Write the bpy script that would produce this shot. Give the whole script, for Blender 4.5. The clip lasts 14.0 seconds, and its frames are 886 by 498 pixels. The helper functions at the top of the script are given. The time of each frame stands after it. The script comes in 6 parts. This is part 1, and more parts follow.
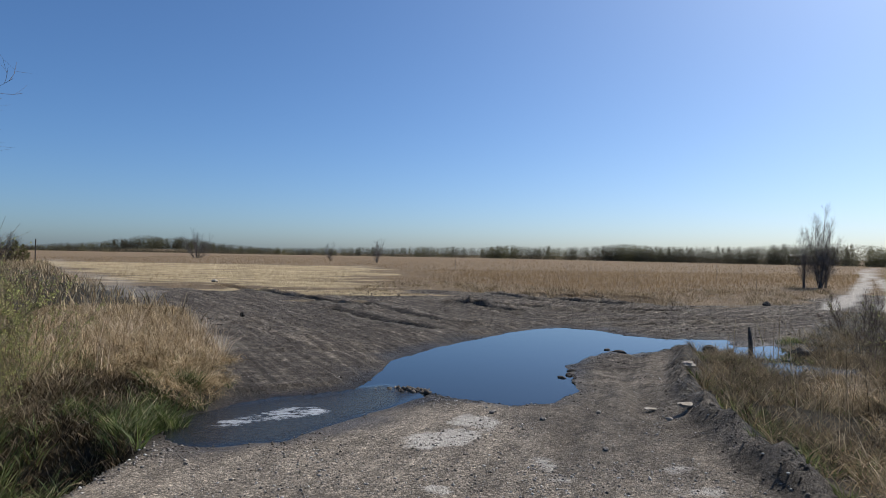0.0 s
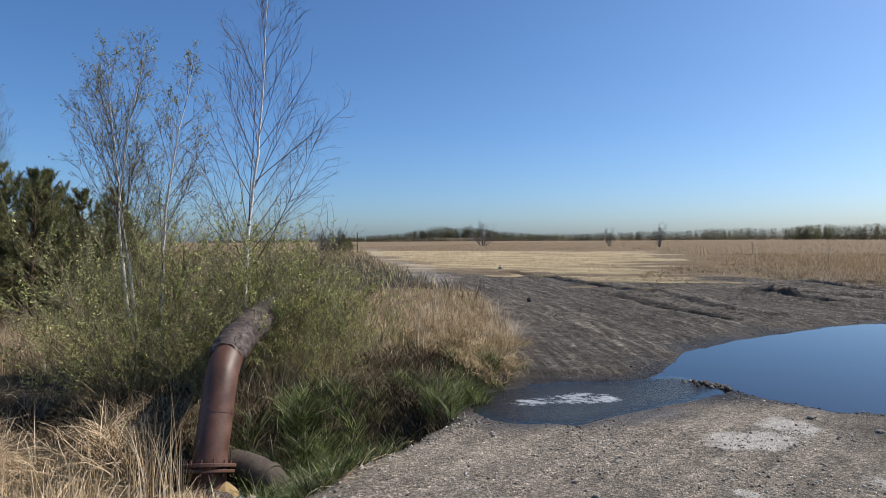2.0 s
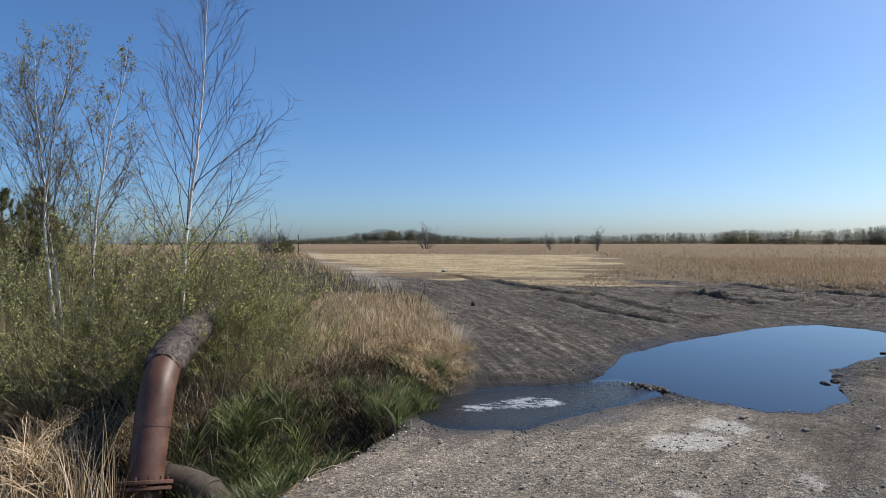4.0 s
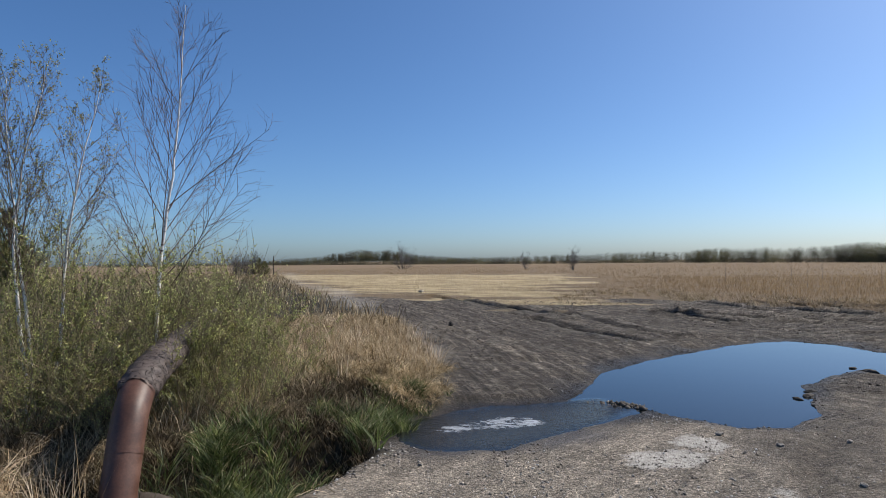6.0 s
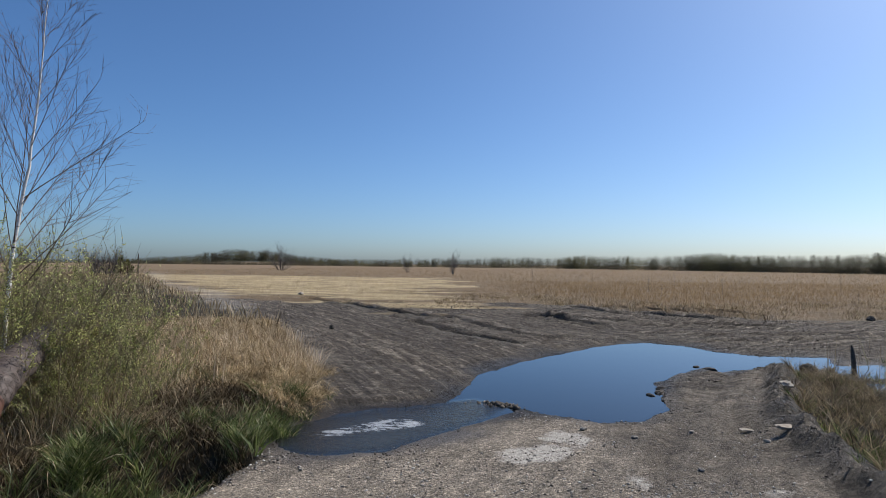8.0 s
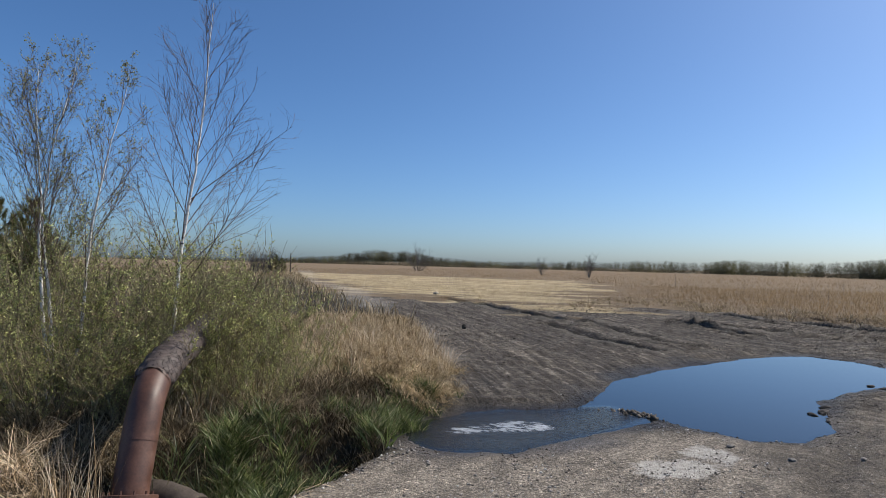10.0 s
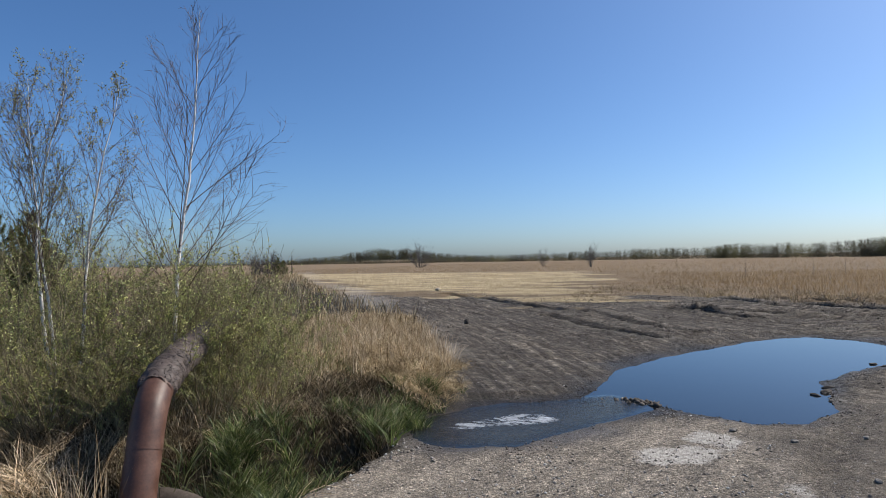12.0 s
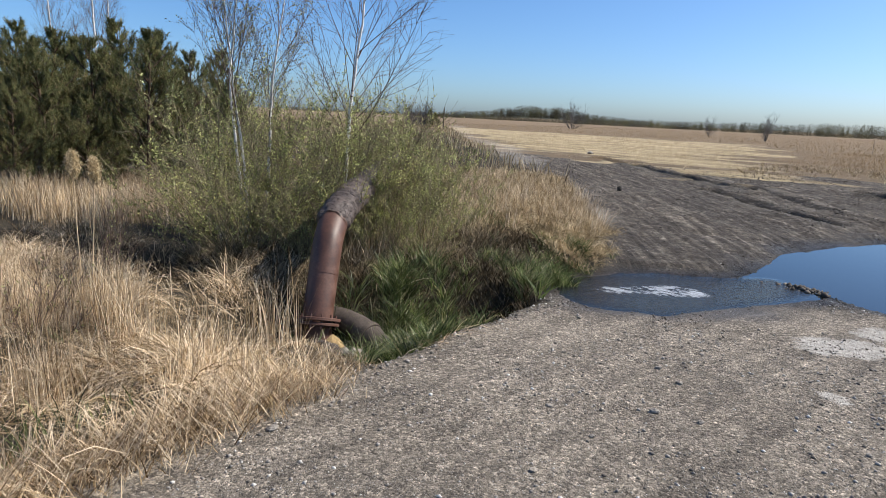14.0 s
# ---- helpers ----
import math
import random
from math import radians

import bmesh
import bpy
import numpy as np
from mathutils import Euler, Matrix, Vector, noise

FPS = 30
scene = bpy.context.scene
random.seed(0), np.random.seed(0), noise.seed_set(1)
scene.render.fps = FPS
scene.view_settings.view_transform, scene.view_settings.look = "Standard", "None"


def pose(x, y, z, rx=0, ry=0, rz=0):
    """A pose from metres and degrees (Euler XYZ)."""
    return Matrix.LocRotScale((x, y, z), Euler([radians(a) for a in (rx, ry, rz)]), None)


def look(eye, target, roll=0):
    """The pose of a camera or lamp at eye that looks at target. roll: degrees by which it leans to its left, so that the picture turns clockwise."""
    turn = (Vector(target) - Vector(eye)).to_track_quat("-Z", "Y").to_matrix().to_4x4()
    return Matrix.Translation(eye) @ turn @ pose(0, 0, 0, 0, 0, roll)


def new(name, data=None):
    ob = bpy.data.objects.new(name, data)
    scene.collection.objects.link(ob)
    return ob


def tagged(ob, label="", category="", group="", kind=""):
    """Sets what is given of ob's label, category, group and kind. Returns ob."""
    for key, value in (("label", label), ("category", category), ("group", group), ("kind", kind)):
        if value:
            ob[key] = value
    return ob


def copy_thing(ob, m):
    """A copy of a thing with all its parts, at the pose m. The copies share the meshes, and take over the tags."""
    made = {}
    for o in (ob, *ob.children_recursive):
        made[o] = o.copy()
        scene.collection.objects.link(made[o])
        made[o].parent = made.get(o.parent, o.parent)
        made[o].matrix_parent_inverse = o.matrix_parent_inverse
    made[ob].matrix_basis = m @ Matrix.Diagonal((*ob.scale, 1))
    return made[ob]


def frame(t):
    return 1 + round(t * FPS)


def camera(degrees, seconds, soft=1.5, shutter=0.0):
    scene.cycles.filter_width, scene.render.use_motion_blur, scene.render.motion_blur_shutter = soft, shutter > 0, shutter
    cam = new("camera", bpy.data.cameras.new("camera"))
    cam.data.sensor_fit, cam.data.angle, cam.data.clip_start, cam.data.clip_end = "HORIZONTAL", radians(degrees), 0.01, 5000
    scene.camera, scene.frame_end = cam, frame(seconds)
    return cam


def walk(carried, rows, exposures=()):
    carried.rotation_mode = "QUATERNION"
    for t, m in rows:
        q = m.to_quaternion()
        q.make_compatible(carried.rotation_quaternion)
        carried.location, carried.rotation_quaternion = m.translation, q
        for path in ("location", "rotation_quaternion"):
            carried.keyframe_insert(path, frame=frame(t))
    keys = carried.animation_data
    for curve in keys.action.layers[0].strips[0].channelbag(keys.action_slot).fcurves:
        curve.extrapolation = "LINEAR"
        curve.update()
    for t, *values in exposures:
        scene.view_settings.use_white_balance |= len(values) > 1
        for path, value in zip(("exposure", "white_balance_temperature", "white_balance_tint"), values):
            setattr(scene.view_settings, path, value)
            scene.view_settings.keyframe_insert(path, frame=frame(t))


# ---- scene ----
cam = camera(71.95, 14.0, soft=0.5)
# seconds; x, y, z in metres, tilt, lean and turn in degrees
PATH = [
    (0.0, pose(-0.074, 0.125, 1.613, 90.51, -0.81, -3.69)),
    (0.5, pose(-0.120, 0.167, 1.612, 90.26, -0.71, -4.68)),
    (1.0, pose(-0.239, -0.114, 1.682, 89.29, -0.82, 7.72)),
    (1.5, pose(-0.209, -0.007, 1.677, 89.08, -0.60, 16.60)),
    (2.0, pose(-0.164, -0.008, 1.654, 89.11, 0.59, 21.95)),
    (2.5, pose(-0.126, -0.009, 1.660, 88.42, 1.83, 25.71)),
    (3.0, pose(-0.146, 0.003, 1.666, 87.58, 0.59, 24.57)),
    (3.5, pose(-0.178, 0.011, 1.685, 88.70, 0.01, 19.76)),
    (3.7, pose(-0.204, 0.008, 1.688, 88.96, 0.05, 17.69)),
    (6.0, pose(-0.225, -0.019, 1.686, 91.22, 0.66, 14.40)),
    (6.5, pose(-0.221, -0.032, 1.682, 91.42, 0.44, 12.94)),
    (7.0, pose(-0.201, -0.108, 1.712, 91.70, 0.21, 9.08)),
    (7.2, pose(-0.208, -0.140, 1.716, 91.94, 0.16, 7.33)),
    (9.3, pose(-0.262, -0.123, 1.695, 90.47, -0.76, 1.95)),
    (9.5, pose(-0.229, -0.144, 1.699, 90.73, -0.80, 6.84)),
    (10.0, pose(-0.208, -0.054, 1.676, 91.46, -1.28, 15.88)),
    (10.5, pose(-0.173, -0.057, 1.680, 92.07, -0.85, 23.16)),
    (11.0, pose(-0.142, -0.069, 1.681, 91.98, -1.20, 25.41)),
    (11.5, pose(-0.153, -0.040, 1.681, 91.07, 0.24, 22.62)),
    (12.0, pose(-0.157, -0.055, 1.689, 91.06, 1.18, 16.03)),
    (12.5, pose(-0.192, -0.141, 1.703, 91.19, 1.56, 9.98)),
    (13.0, pose(-0.180, -0.050, 1.680, 88.58, 0.50, 16.55)),
    (13.5, pose(-0.218, -0.118, 1.680, 79.87, -1.83, 28.43)),
    (14.0, pose(-0.259, -0.159, 1.675, 77.66, -2.57, 29.92)),
]
EXPOSURES = [(0.0, -0.05), (1.0, 0.05), (2.5, 0.26), (3.7, 0.22), (6.5, 0.1), (9.3, 0.0), (11.0, 0.25), (11.5, 0.24), (12.5, 0.05), (13.0, 0.0), (13.5, 0.2), (14.0, 0.47)]
walk(cam, PATH, EXPOSURES)

# ---- light ----
SUN_AZIMUTH, SUN_HEIGHT = 52.0, 44.0  # degrees to the right of +y, and above the horizon
world = bpy.data.worlds.new("sky")
scene.world = world
world.use_nodes = True
sky = world.node_tree.nodes.new("ShaderNodeTexSky")
sky.sky_type = "NISHITA"
sky.sun_disc = False
sky.sun_elevation, sky.sun_rotation = radians(SUN_HEIGHT), radians(SUN_AZIMUTH)
sky.altitude = 2000
sky.air_density, sky.dust_density, sky.ozone_density = 1.0, 6.5, 6.0
backdrop = world.node_tree.nodes["Background"]
backdrop.inputs["Strength"].default_value = 0.117
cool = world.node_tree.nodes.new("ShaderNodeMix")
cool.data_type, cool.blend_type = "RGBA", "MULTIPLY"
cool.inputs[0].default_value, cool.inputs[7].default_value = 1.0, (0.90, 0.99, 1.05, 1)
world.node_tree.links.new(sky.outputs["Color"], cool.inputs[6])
deepen = world.node_tree.nodes.new("ShaderNodeHueSaturation")
deepen.inputs["Saturation"].default_value = 1.07
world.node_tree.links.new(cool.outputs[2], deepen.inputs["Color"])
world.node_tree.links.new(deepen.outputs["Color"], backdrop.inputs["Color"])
sun_data = bpy.data.lights.new("sun", "SUN")
sun_data.energy, sun_data.angle, sun_data.color = 4.6, radians(0.53), (1.0, 0.93, 0.83)
sun = new("sun", sun_data)
_a, _e = radians(SUN_AZIMUTH), radians(SUN_HEIGHT)
SUN_WAY = Vector((math.sin(_a) * math.cos(_e), math.cos(_a) * math.cos(_e), math.sin(_e)))
sun.matrix_world = look(SUN_WAY * 50, (0, 0, 0))

# ---- materials ----


def material(name):
    m = bpy.data.materials.new(name)
    m.use_nodes = True
    nodes = m.node_tree.nodes
    nodes.clear()
    return m, nodes, m.node_tree.links


def ramp(nodes, links, source, stops):
    r = nodes.new("ShaderNodeValToRGB")
    el = r.color_ramp.elements
    while len(el) < len(stops):
        el.new(0.5)
    for e, (p, c) in zip(el, stops):
        e.position, e.color = p, (*c, 1)
    links.new(source, r.inputs["Fac"])
    return r.outputs["Color"]


def noise_at(nodes, links, scale, detail=4.0, rough=0.55, kind="Object", stretch=None, along_way=None):
    c = nodes.new("ShaderNodeTexCoord")
    n = nodes.new("ShaderNodeTexNoise")
    n.inputs["Scale"].default_value, n.inputs["Detail"].default_value = scale, detail
    n.inputs["Roughness"].default_value = rough
    if along_way is not None:
        s = nodes.new("ShaderNodeMapping")
        s.vector_type = "TEXTURE"
        s.inputs["Rotation"].default_value, s.inputs["Scale"].default_value = (0, 0, along_way), stretch
        links.new(c.outputs[kind], s.inputs["Vector"])
        links.new(s.outputs["Vector"], n.inputs["Vector"])
    elif stretch:
        s = nodes.new("ShaderNodeMapping")
        s.inputs["Scale"].default_value = stretch
        links.new(c.outputs[kind], s.inputs["Vector"])
        links.new(s.outputs["Vector"], n.inputs["Vector"])
    else:
        links.new(c.outputs[kind], n.inputs["Vector"])
    return n.outputs["Fac"]


def mix(nodes, links, fac, a, b, how="MIX"):
    n = nodes.new("ShaderNodeMix")
    n.data_type, n.blend_type = "RGBA", how
    for key, v in (("Factor", fac), ("A", a), ("B", b)):
        sock = [s for s in n.inputs if s.name == key and (s.type == "VALUE" if key == "Factor" else s.type == "RGBA")][0]
        if isinstance(v, (int, float)):
            sock.default_value = v
        elif isinstance(v, tuple):
            sock.default_value = (*v, 1)
        else:
            links.new(v, sock)
    return [s for s in n.outputs if s.type == "RGBA"][0]


def maths(nodes, links, how, a, b):
    n = nodes.new("ShaderNodeMath")
    n.operation = how
    for sock, v in zip(n.inputs, (a, b)):
        if isinstance(v, (int, float)):
            sock.default_value = v
        else:
            links.new(v, sock)
    return n.outputs[0]


def bump(nodes, links, height, strength, distance):
    b = nodes.new("ShaderNodeBump")
    b.inputs["Strength"].default_value, b.inputs["Distance"].default_value = strength, distance
    links.new(height, b.inputs["Height"])
    return b.outputs["Normal"]


def surface(nodes, links, colour, rough=0.8, normal=None, metal=0.0, gloss=0.5):
    p = nodes.new("ShaderNodeBsdfPrincipled")
    o = nodes.new("ShaderNodeOutputMaterial")
    if isinstance(colour, tuple):
        p.inputs["Base Color"].default_value = (*colour, 1)
    else:
        links.new(colour, p.inputs["Base Color"])
    if isinstance(rough, (int, float)):
        p.inputs["Roughness"].default_value = rough
    else:
        links.new(rough, p.inputs["Roughness"])
    p.inputs["Metallic"].default_value = metal
    p.inputs["Specular IOR Level"].default_value = gloss
    if normal is not None:
        links.new(normal, p.inputs["Normal"])
    links.new(p.outputs["BSDF"], o.inputs["Surface"])
    return p


def leafy(name, stops, through_light=0.35, patch=None, drifts=((0.35, (0.62, 0.6, 0.58)), (0.65, (1.15, 1.12, 1.05))), shine=0.0):
    """Blades and leaves: each island its own tone, some light passing through; patch adds larger drifts of tone."""
    m, nodes, links = material(name)
    g = nodes.new("ShaderNodeNewGeometry")
    colour = ramp(nodes, links, g.outputs["Random Per Island"], stops)
    if patch:
        drift = ramp(nodes, links, noise_at(nodes, links, patch, 3.0), drifts)
        colour = mix(nodes, links, 1.0, colour, drift, "MULTIPLY")
    d = nodes.new("ShaderNodeBsdfDiffuse")
    t = nodes.new("ShaderNodeBsdfTranslucent")
    s = nodes.new("ShaderNodeMixShader")
    s.inputs[0].default_value = through_light
    o = nodes.new("ShaderNodeOutputMaterial")
    links.new(colour, d.inputs["Color"])
    links.new(colour, t.inputs["Color"])
    links.new(d.outputs[0], s.inputs[1])
    links.new(t.outputs[0], s.inputs[2])
    if shine:
        g = nodes.new("ShaderNodeBsdfGlossy")
        g.inputs["Roughness"].default_value, g.inputs["Color"].default_value = 0.38, (0.9, 0.95, 0.9, 1)
        k = nodes.new("ShaderNodeMixShader")
        k.inputs[0].default_value = shine
        links.new(s.outputs[0], k.inputs[1])
        links.new(g.outputs[0], k.inputs[2])
        links.new(k.outputs[0], o.inputs["Surface"])
    else:
        links.new(s.outputs[0], o.inputs["Surface"])
    return m


STRAW = leafy("straw", [(0.0, (0.12, 0.08, 0.045)), (0.3, (0.40, 0.295, 0.175)), (0.6, (0.72, 0.575, 0.40)), (1.0, (0.88, 0.77, 0.60))], 0.2, 1.3, ((0.36, (0.68, 0.64, 0.59)), (0.56, (1.12, 1.09, 1.03))))
HAY = leafy("weathered_hay", [(0.0, (0.10, 0.073, 0.043)), (0.3, (0.30, 0.228, 0.14)), (0.7, (0.52, 0.415, 0.265)), (1.0, (0.72, 0.61, 0.43))], 0.2, 3.2, ((0.38, (0.5, 0.47, 0.42)), (0.5, (0.95, 0.93, 0.88)), (0.62, (1.2, 1.16, 1.08))))
REED = leafy("dry_reed", [(0.0, (0.20, 0.138, 0.076)), (0.5, (0.31, 0.215, 0.12)), (1.0, (0.43, 0.315, 0.18))], 0.5, 0.25, ((0.35, (0.82, 0.8, 0.78)), (0.65, (1.1, 1.08, 1.04))))
MOWN = leafy("mown_straw", [(0.0, (0.32, 0.24, 0.13)), (0.5, (0.55, 0.435, 0.255)), (1.0, (0.76, 0.63, 0.41))], 0.2)
GREEN = leafy("lush_grass", [(0.0, (0.028, 0.038, 0.012)), (0.35, (0.098, 0.132, 0.042)), (0.75, (0.20, 0.24, 0.085)), (0.9, (0.33, 0.34, 0.16)), (1.0, (0.50, 0.44, 0.27))], 0.4, 4.0, ((0.40, (0.5, 0.51, 0.5)), (0.52, (0.98, 0.98, 0.98)), (0.62, (1.4, 1.35, 1.3))), 0.02)
# litter browns kept very dark so their colour carries the ditch's shade
DARK_LITTER = leafy("dark_litter", [(0.0, (0.022, 0.017, 0.011)), (0.5, (0.075, 0.058, 0.034)), (0.8, (0.16, 0.12, 0.075)), (1.0, (0.42, 0.33, 0.22))], 0.15)
WEED = leafy("weeds", [(0.0, (0.075, 0.06, 0.042)), (0.35, (0.20, 0.16, 0.108)), (0.7, (0.33, 0.27, 0.185)), (0.92, (0.48, 0.40, 0.28)), (1.0, (0.20, 0.22, 0.09))], 0.25, 2.6, ((0.38, (0.45, 0.43, 0.41)), (0.5, (0.95, 0.94, 0.92)), (0.62, (1.3, 1.26, 1.2))))
WILLOW = leafy("willow_leaves", [(0.0, (0.12, 0.138, 0.05)), (0.5, (0.40, 0.42, 0.155)), (0.85, (0.58, 0.59, 0.24)), (1.0, (0.70, 0.68, 0.30))], 0.45, 5.0, ((0.38, (0.55, 0.56, 0.53)), (0.50, (1.0, 1.0, 0.96)), (0.62, (1.3, 1.27, 1.2))), 0.015)
BIRCH_LEAF = leafy("birch_leaves", [(0.0, (0.15, 0.135, 0.06)), (0.6, (0.33, 0.31, 0.13)), (1.0, (0.52, 0.49, 0.25))], 0.35)
NEEDLES = leafy("pine_needles", [(0.0, (0.085, 0.093, 0.043)), (0.5, (0.175, 0.188, 0.085)), (0.85, (0.28, 0.28, 0.13)), (1.0, (0.36, 0.25, 0.14))], 0.25, 2.2, ((0.38, (0.62, 0.62, 0.6)), (0.62, (1.25, 1.22, 1.15))))
FOREST = leafy("forest_crowns", [(0.0, (0.085, 0.08, 0.062)), (0.5, (0.125, 0.116, 0.085)), (0.85, (0.165, 0.156, 0.10)), (1.0, (0.23, 0.225, 0.115))], 0.3, 0.05, [(0.36, (0.78, 0.77, 0.78)), (0.5, (0.95, 0.93, 0.9)), (0.66, (1.3, 1.28, 1.0))])


def bark(name, stops, scale, strength=0.4, stretch=(1, 1, 0.25)):
    m, nodes, links = material(name)
    n = noise_at(nodes, links, scale, 5.0, 0.6, "Object", stretch)
    surface(nodes, links, ramp(nodes, links, n, stops), 0.85, bump(nodes, links, n, strength, 0.01), gloss=0.25)
    return m


TWIG = bark("twig_bark", [(0.3, (0.085, 0.058, 0.045)), (0.7, (0.18, 0.125, 0.095))], 9)
WILLOW_BARK = bark("willow_bark", [(0.3, (0.09, 0.072, 0.042)), (0.7, (0.40, 0.335, 0.20))], 9)
PINE_BARK = bark("pine_bark", [(0.3, (0.055, 0.038, 0.026)), (0.7, (0.14, 0.09, 0.06))], 12)
GREY_BARK = bark("grey_bark", [(0.3, (0.07, 0.06, 0.055)), (0.7, (0.17, 0.15, 0.14))], 5)
BIRCH_BARK = bark("white_birch_bark", [(0.28, (0.035, 0.03, 0.027)), (0.36, (0.32, 0.29, 0.26)), (0.42, (0.66, 0.64, 0.60)), (0.8, (0.80, 0.78, 0.74))], 7, 0.3, (0.6, 0.6, 3.0))


# ---- ground material: the kinds of soil are mixed by where they lie on the plan ----
def ground_material():
    m, nodes, links = material("soil")

    def lies(key):
        a = nodes.new("ShaderNodeAttribute")
        a.attribute_name = key
        return a.outputs["Fac"]

    fine = noise_at(nodes, links, 55, 6, 0.7)
    grain = noise_at(nodes, links, 190, 3, 0.7)
    mid = noise_at(nodes, links, 5, 5, 0.6)
    wide = noise_at(nodes, links, 0.8, 4, 0.55)
    stones = nodes.new("ShaderNodeTexVoronoi")
    stones.inputs["Scale"].default_value = 48
    c = nodes.new("ShaderNodeTexCoord")
    links.new(c.outputs["Object"], stones.inputs["Vector"])
    # gravel: grey grit with lighter and darker stones
    grit = ramp(nodes, links, fine, [(0.28, (0.095, 0.084, 0.070)), (0.5, (0.235, 0.21, 0.178)), (0.75, (0.43, 0.39, 0.335))])
    bits = nodes.new("ShaderNodeSeparateColor")
    links.new(stones.outputs["Color"], bits.inputs["Color"])
    tone = ramp(nodes, links, bits.outputs[0], [(0.0, (0.45, 0.44, 0.42)), (0.5, (0.95, 0.93, 0.9)), (0.9, (1.25, 1.22, 1.18)), (1.0, (2.0, 1.95, 1.9))])
    gravel = mix(nodes, links, 0.85, grit, tone, "MULTIPLY")
    specks = nodes.new("ShaderNodeTexVoronoi")
    specks.inputs["Scale"].default_value = 110
    links.new(c.outputs["Object"], specks.inputs["Vector"])
    flecks = nodes.new("ShaderNodeSeparateColor")
    links.new(specks.outputs["Color"], flecks.inputs["Color"])
    gravel = mix(nodes, links, 0.65, gravel, ramp(nodes, links, flecks.outputs[1], [(0.0, (0.4, 0.39, 0.38)), (0.45, (0.95, 0.94, 0.92)), (0.85, (1.3, 1.28, 1.25)), (1.0, (2.2, 2.15, 2.05))]), "MULTIPLY")
    drift = ramp(nodes, links, wide, [(0.36, (0.84, 0.83, 0.815)), (0.62, (1.14, 1.13, 1.11))])
    gravel = mix(nodes, links, 1.0, gravel, ramp(nodes, links, mid, [(0.36, (0.84, 0.83, 0.82)), (0.5, (0.98, 0.975, 0.965)), (0.64, (1.16, 1.15, 1.13))]), "MULTIPLY")
    gravel = mix(nodes, links, 1.0, gravel, drift, "MULTIPLY")
    # mud: dark grey-brown, scraped
    def lane(key, along_it, across_it, detail):
        """Streaks that follow a lane: noise over the lane's own length and breadth."""
        at = nodes.new("ShaderNodeAttribute")
        at.attribute_name = key
        fit = nodes.new("ShaderNodeMapping")
        fit.inputs["Scale"].default_value = (along_it, across_it, 1)
        links.new(at.outputs["Vector"], fit.inputs["Vector"])
        n = nodes.new("ShaderNodeTexNoise")
        n.inputs["Scale"].default_value, n.inputs["Detail"].default_value, n.inputs["Roughness"].default_value = 1.0, detail, 0.68
        n.inputs["Distortion"].default_value = 0.6
        links.new(fit.outputs["Vector"], n.inputs["Vector"])
        return n.outputs["Fac"]

    pick = nodes.new("ShaderNodeMix")
    links.new(lies("side"), pick.inputs[0])
    links.new(lane("lane_left", 0.45, 8.0, 6), pick.inputs[2])
    links.new(lane("lane_right", 0.4, 7.0, 6), pick.inputs[3])
    pressed = pick.outputs[0]
    tracks = lane("lane_road", 0.5, 5.5, 8)
    gravel = mix(nodes, links, 1.0, gravel, ramp(nodes, links, tracks, [(0.39, (0.80, 0.79, 0.775)), (0.5, (0.98, 0.97, 0.955)), (0.61, (1.2, 1.19, 1.17))]), "MULTIPLY")
    scraped = maths(nodes, links, "ADD", maths(nodes, links, "MULTIPLY", pressed, 0.66), maths(nodes, links, "MULTIPLY", mid, 0.34))
    mud = ramp(nodes, links, scraped, [(0.38, (0.055, 0.046, 0.036)), (0.49, (0.112, 0.095, 0.076)), (0.56, (0.18, 0.155, 0.125)), (0.64, (0.34, 0.30, 0.245))])
    crumbs = noise_at(nodes, links, 24, 8, 0.8)
    mud = mix(nodes, links, 0.9, mud, ramp(nodes, links, crumbs, [(0.38, (0.42, 0.41, 0.40)), (0.5, (0.95, 0.94, 0.93)), (0.62, (1.7, 1.67, 1.63))]), "MULTIPLY")
    lumps = nodes.new("ShaderNodeTexVoronoi")
    lumps.inputs["Scale"].default_value = 13
    links.new(c.outputs["Object"], lumps.inputs["Vector"])
    shards = nodes.new("ShaderNodeSeparateColor")
    links.new(lumps.outputs["Color"], shards.inputs["Color"])
    mud = mix(nodes, links, 0.7, mud, ramp(nodes, links, shards.outputs[0], [(0.0, (0.66, 0.65, 0.64)), (0.6, (0.95, 0.945, 0.94)), (0.92, (1.2, 1.19, 1.17)), (1.0, (1.7, 1.67, 1.63))]), "MULTIPLY")
    # mud is paler on the crests of the wheel marks, darker in their hollows
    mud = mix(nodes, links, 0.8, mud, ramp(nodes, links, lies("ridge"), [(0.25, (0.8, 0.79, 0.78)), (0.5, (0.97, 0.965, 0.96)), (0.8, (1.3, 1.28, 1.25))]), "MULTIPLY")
    # ruts hold damp soil, darkened to carry their shade; the earth thrown out beside them has dried pale
    mud = mix(nodes, links, lies("rut"), mud, mix(nodes, links, 1.0, mud, (0.36, 0.35, 0.345), "MULTIPLY"))
    mud = mix(nodes, links, maths(nodes, links, "MULTIPLY", lies("thrown"), crumbs), mud, (0.30, 0.265, 0.22))
    # mown stubble with streaks along x
    streak = noise_at(nodes, links, 0.8, 8, 0.78, "Object", (4.5, 1.0, 1.0), radians(-24))
    stubble = ramp(nodes, links, streak, [(0.34, (0.16, 0.125, 0.075)), (0.45, (0.36, 0.27, 0.148)), (0.60, (0.60, 0.475, 0.275))])
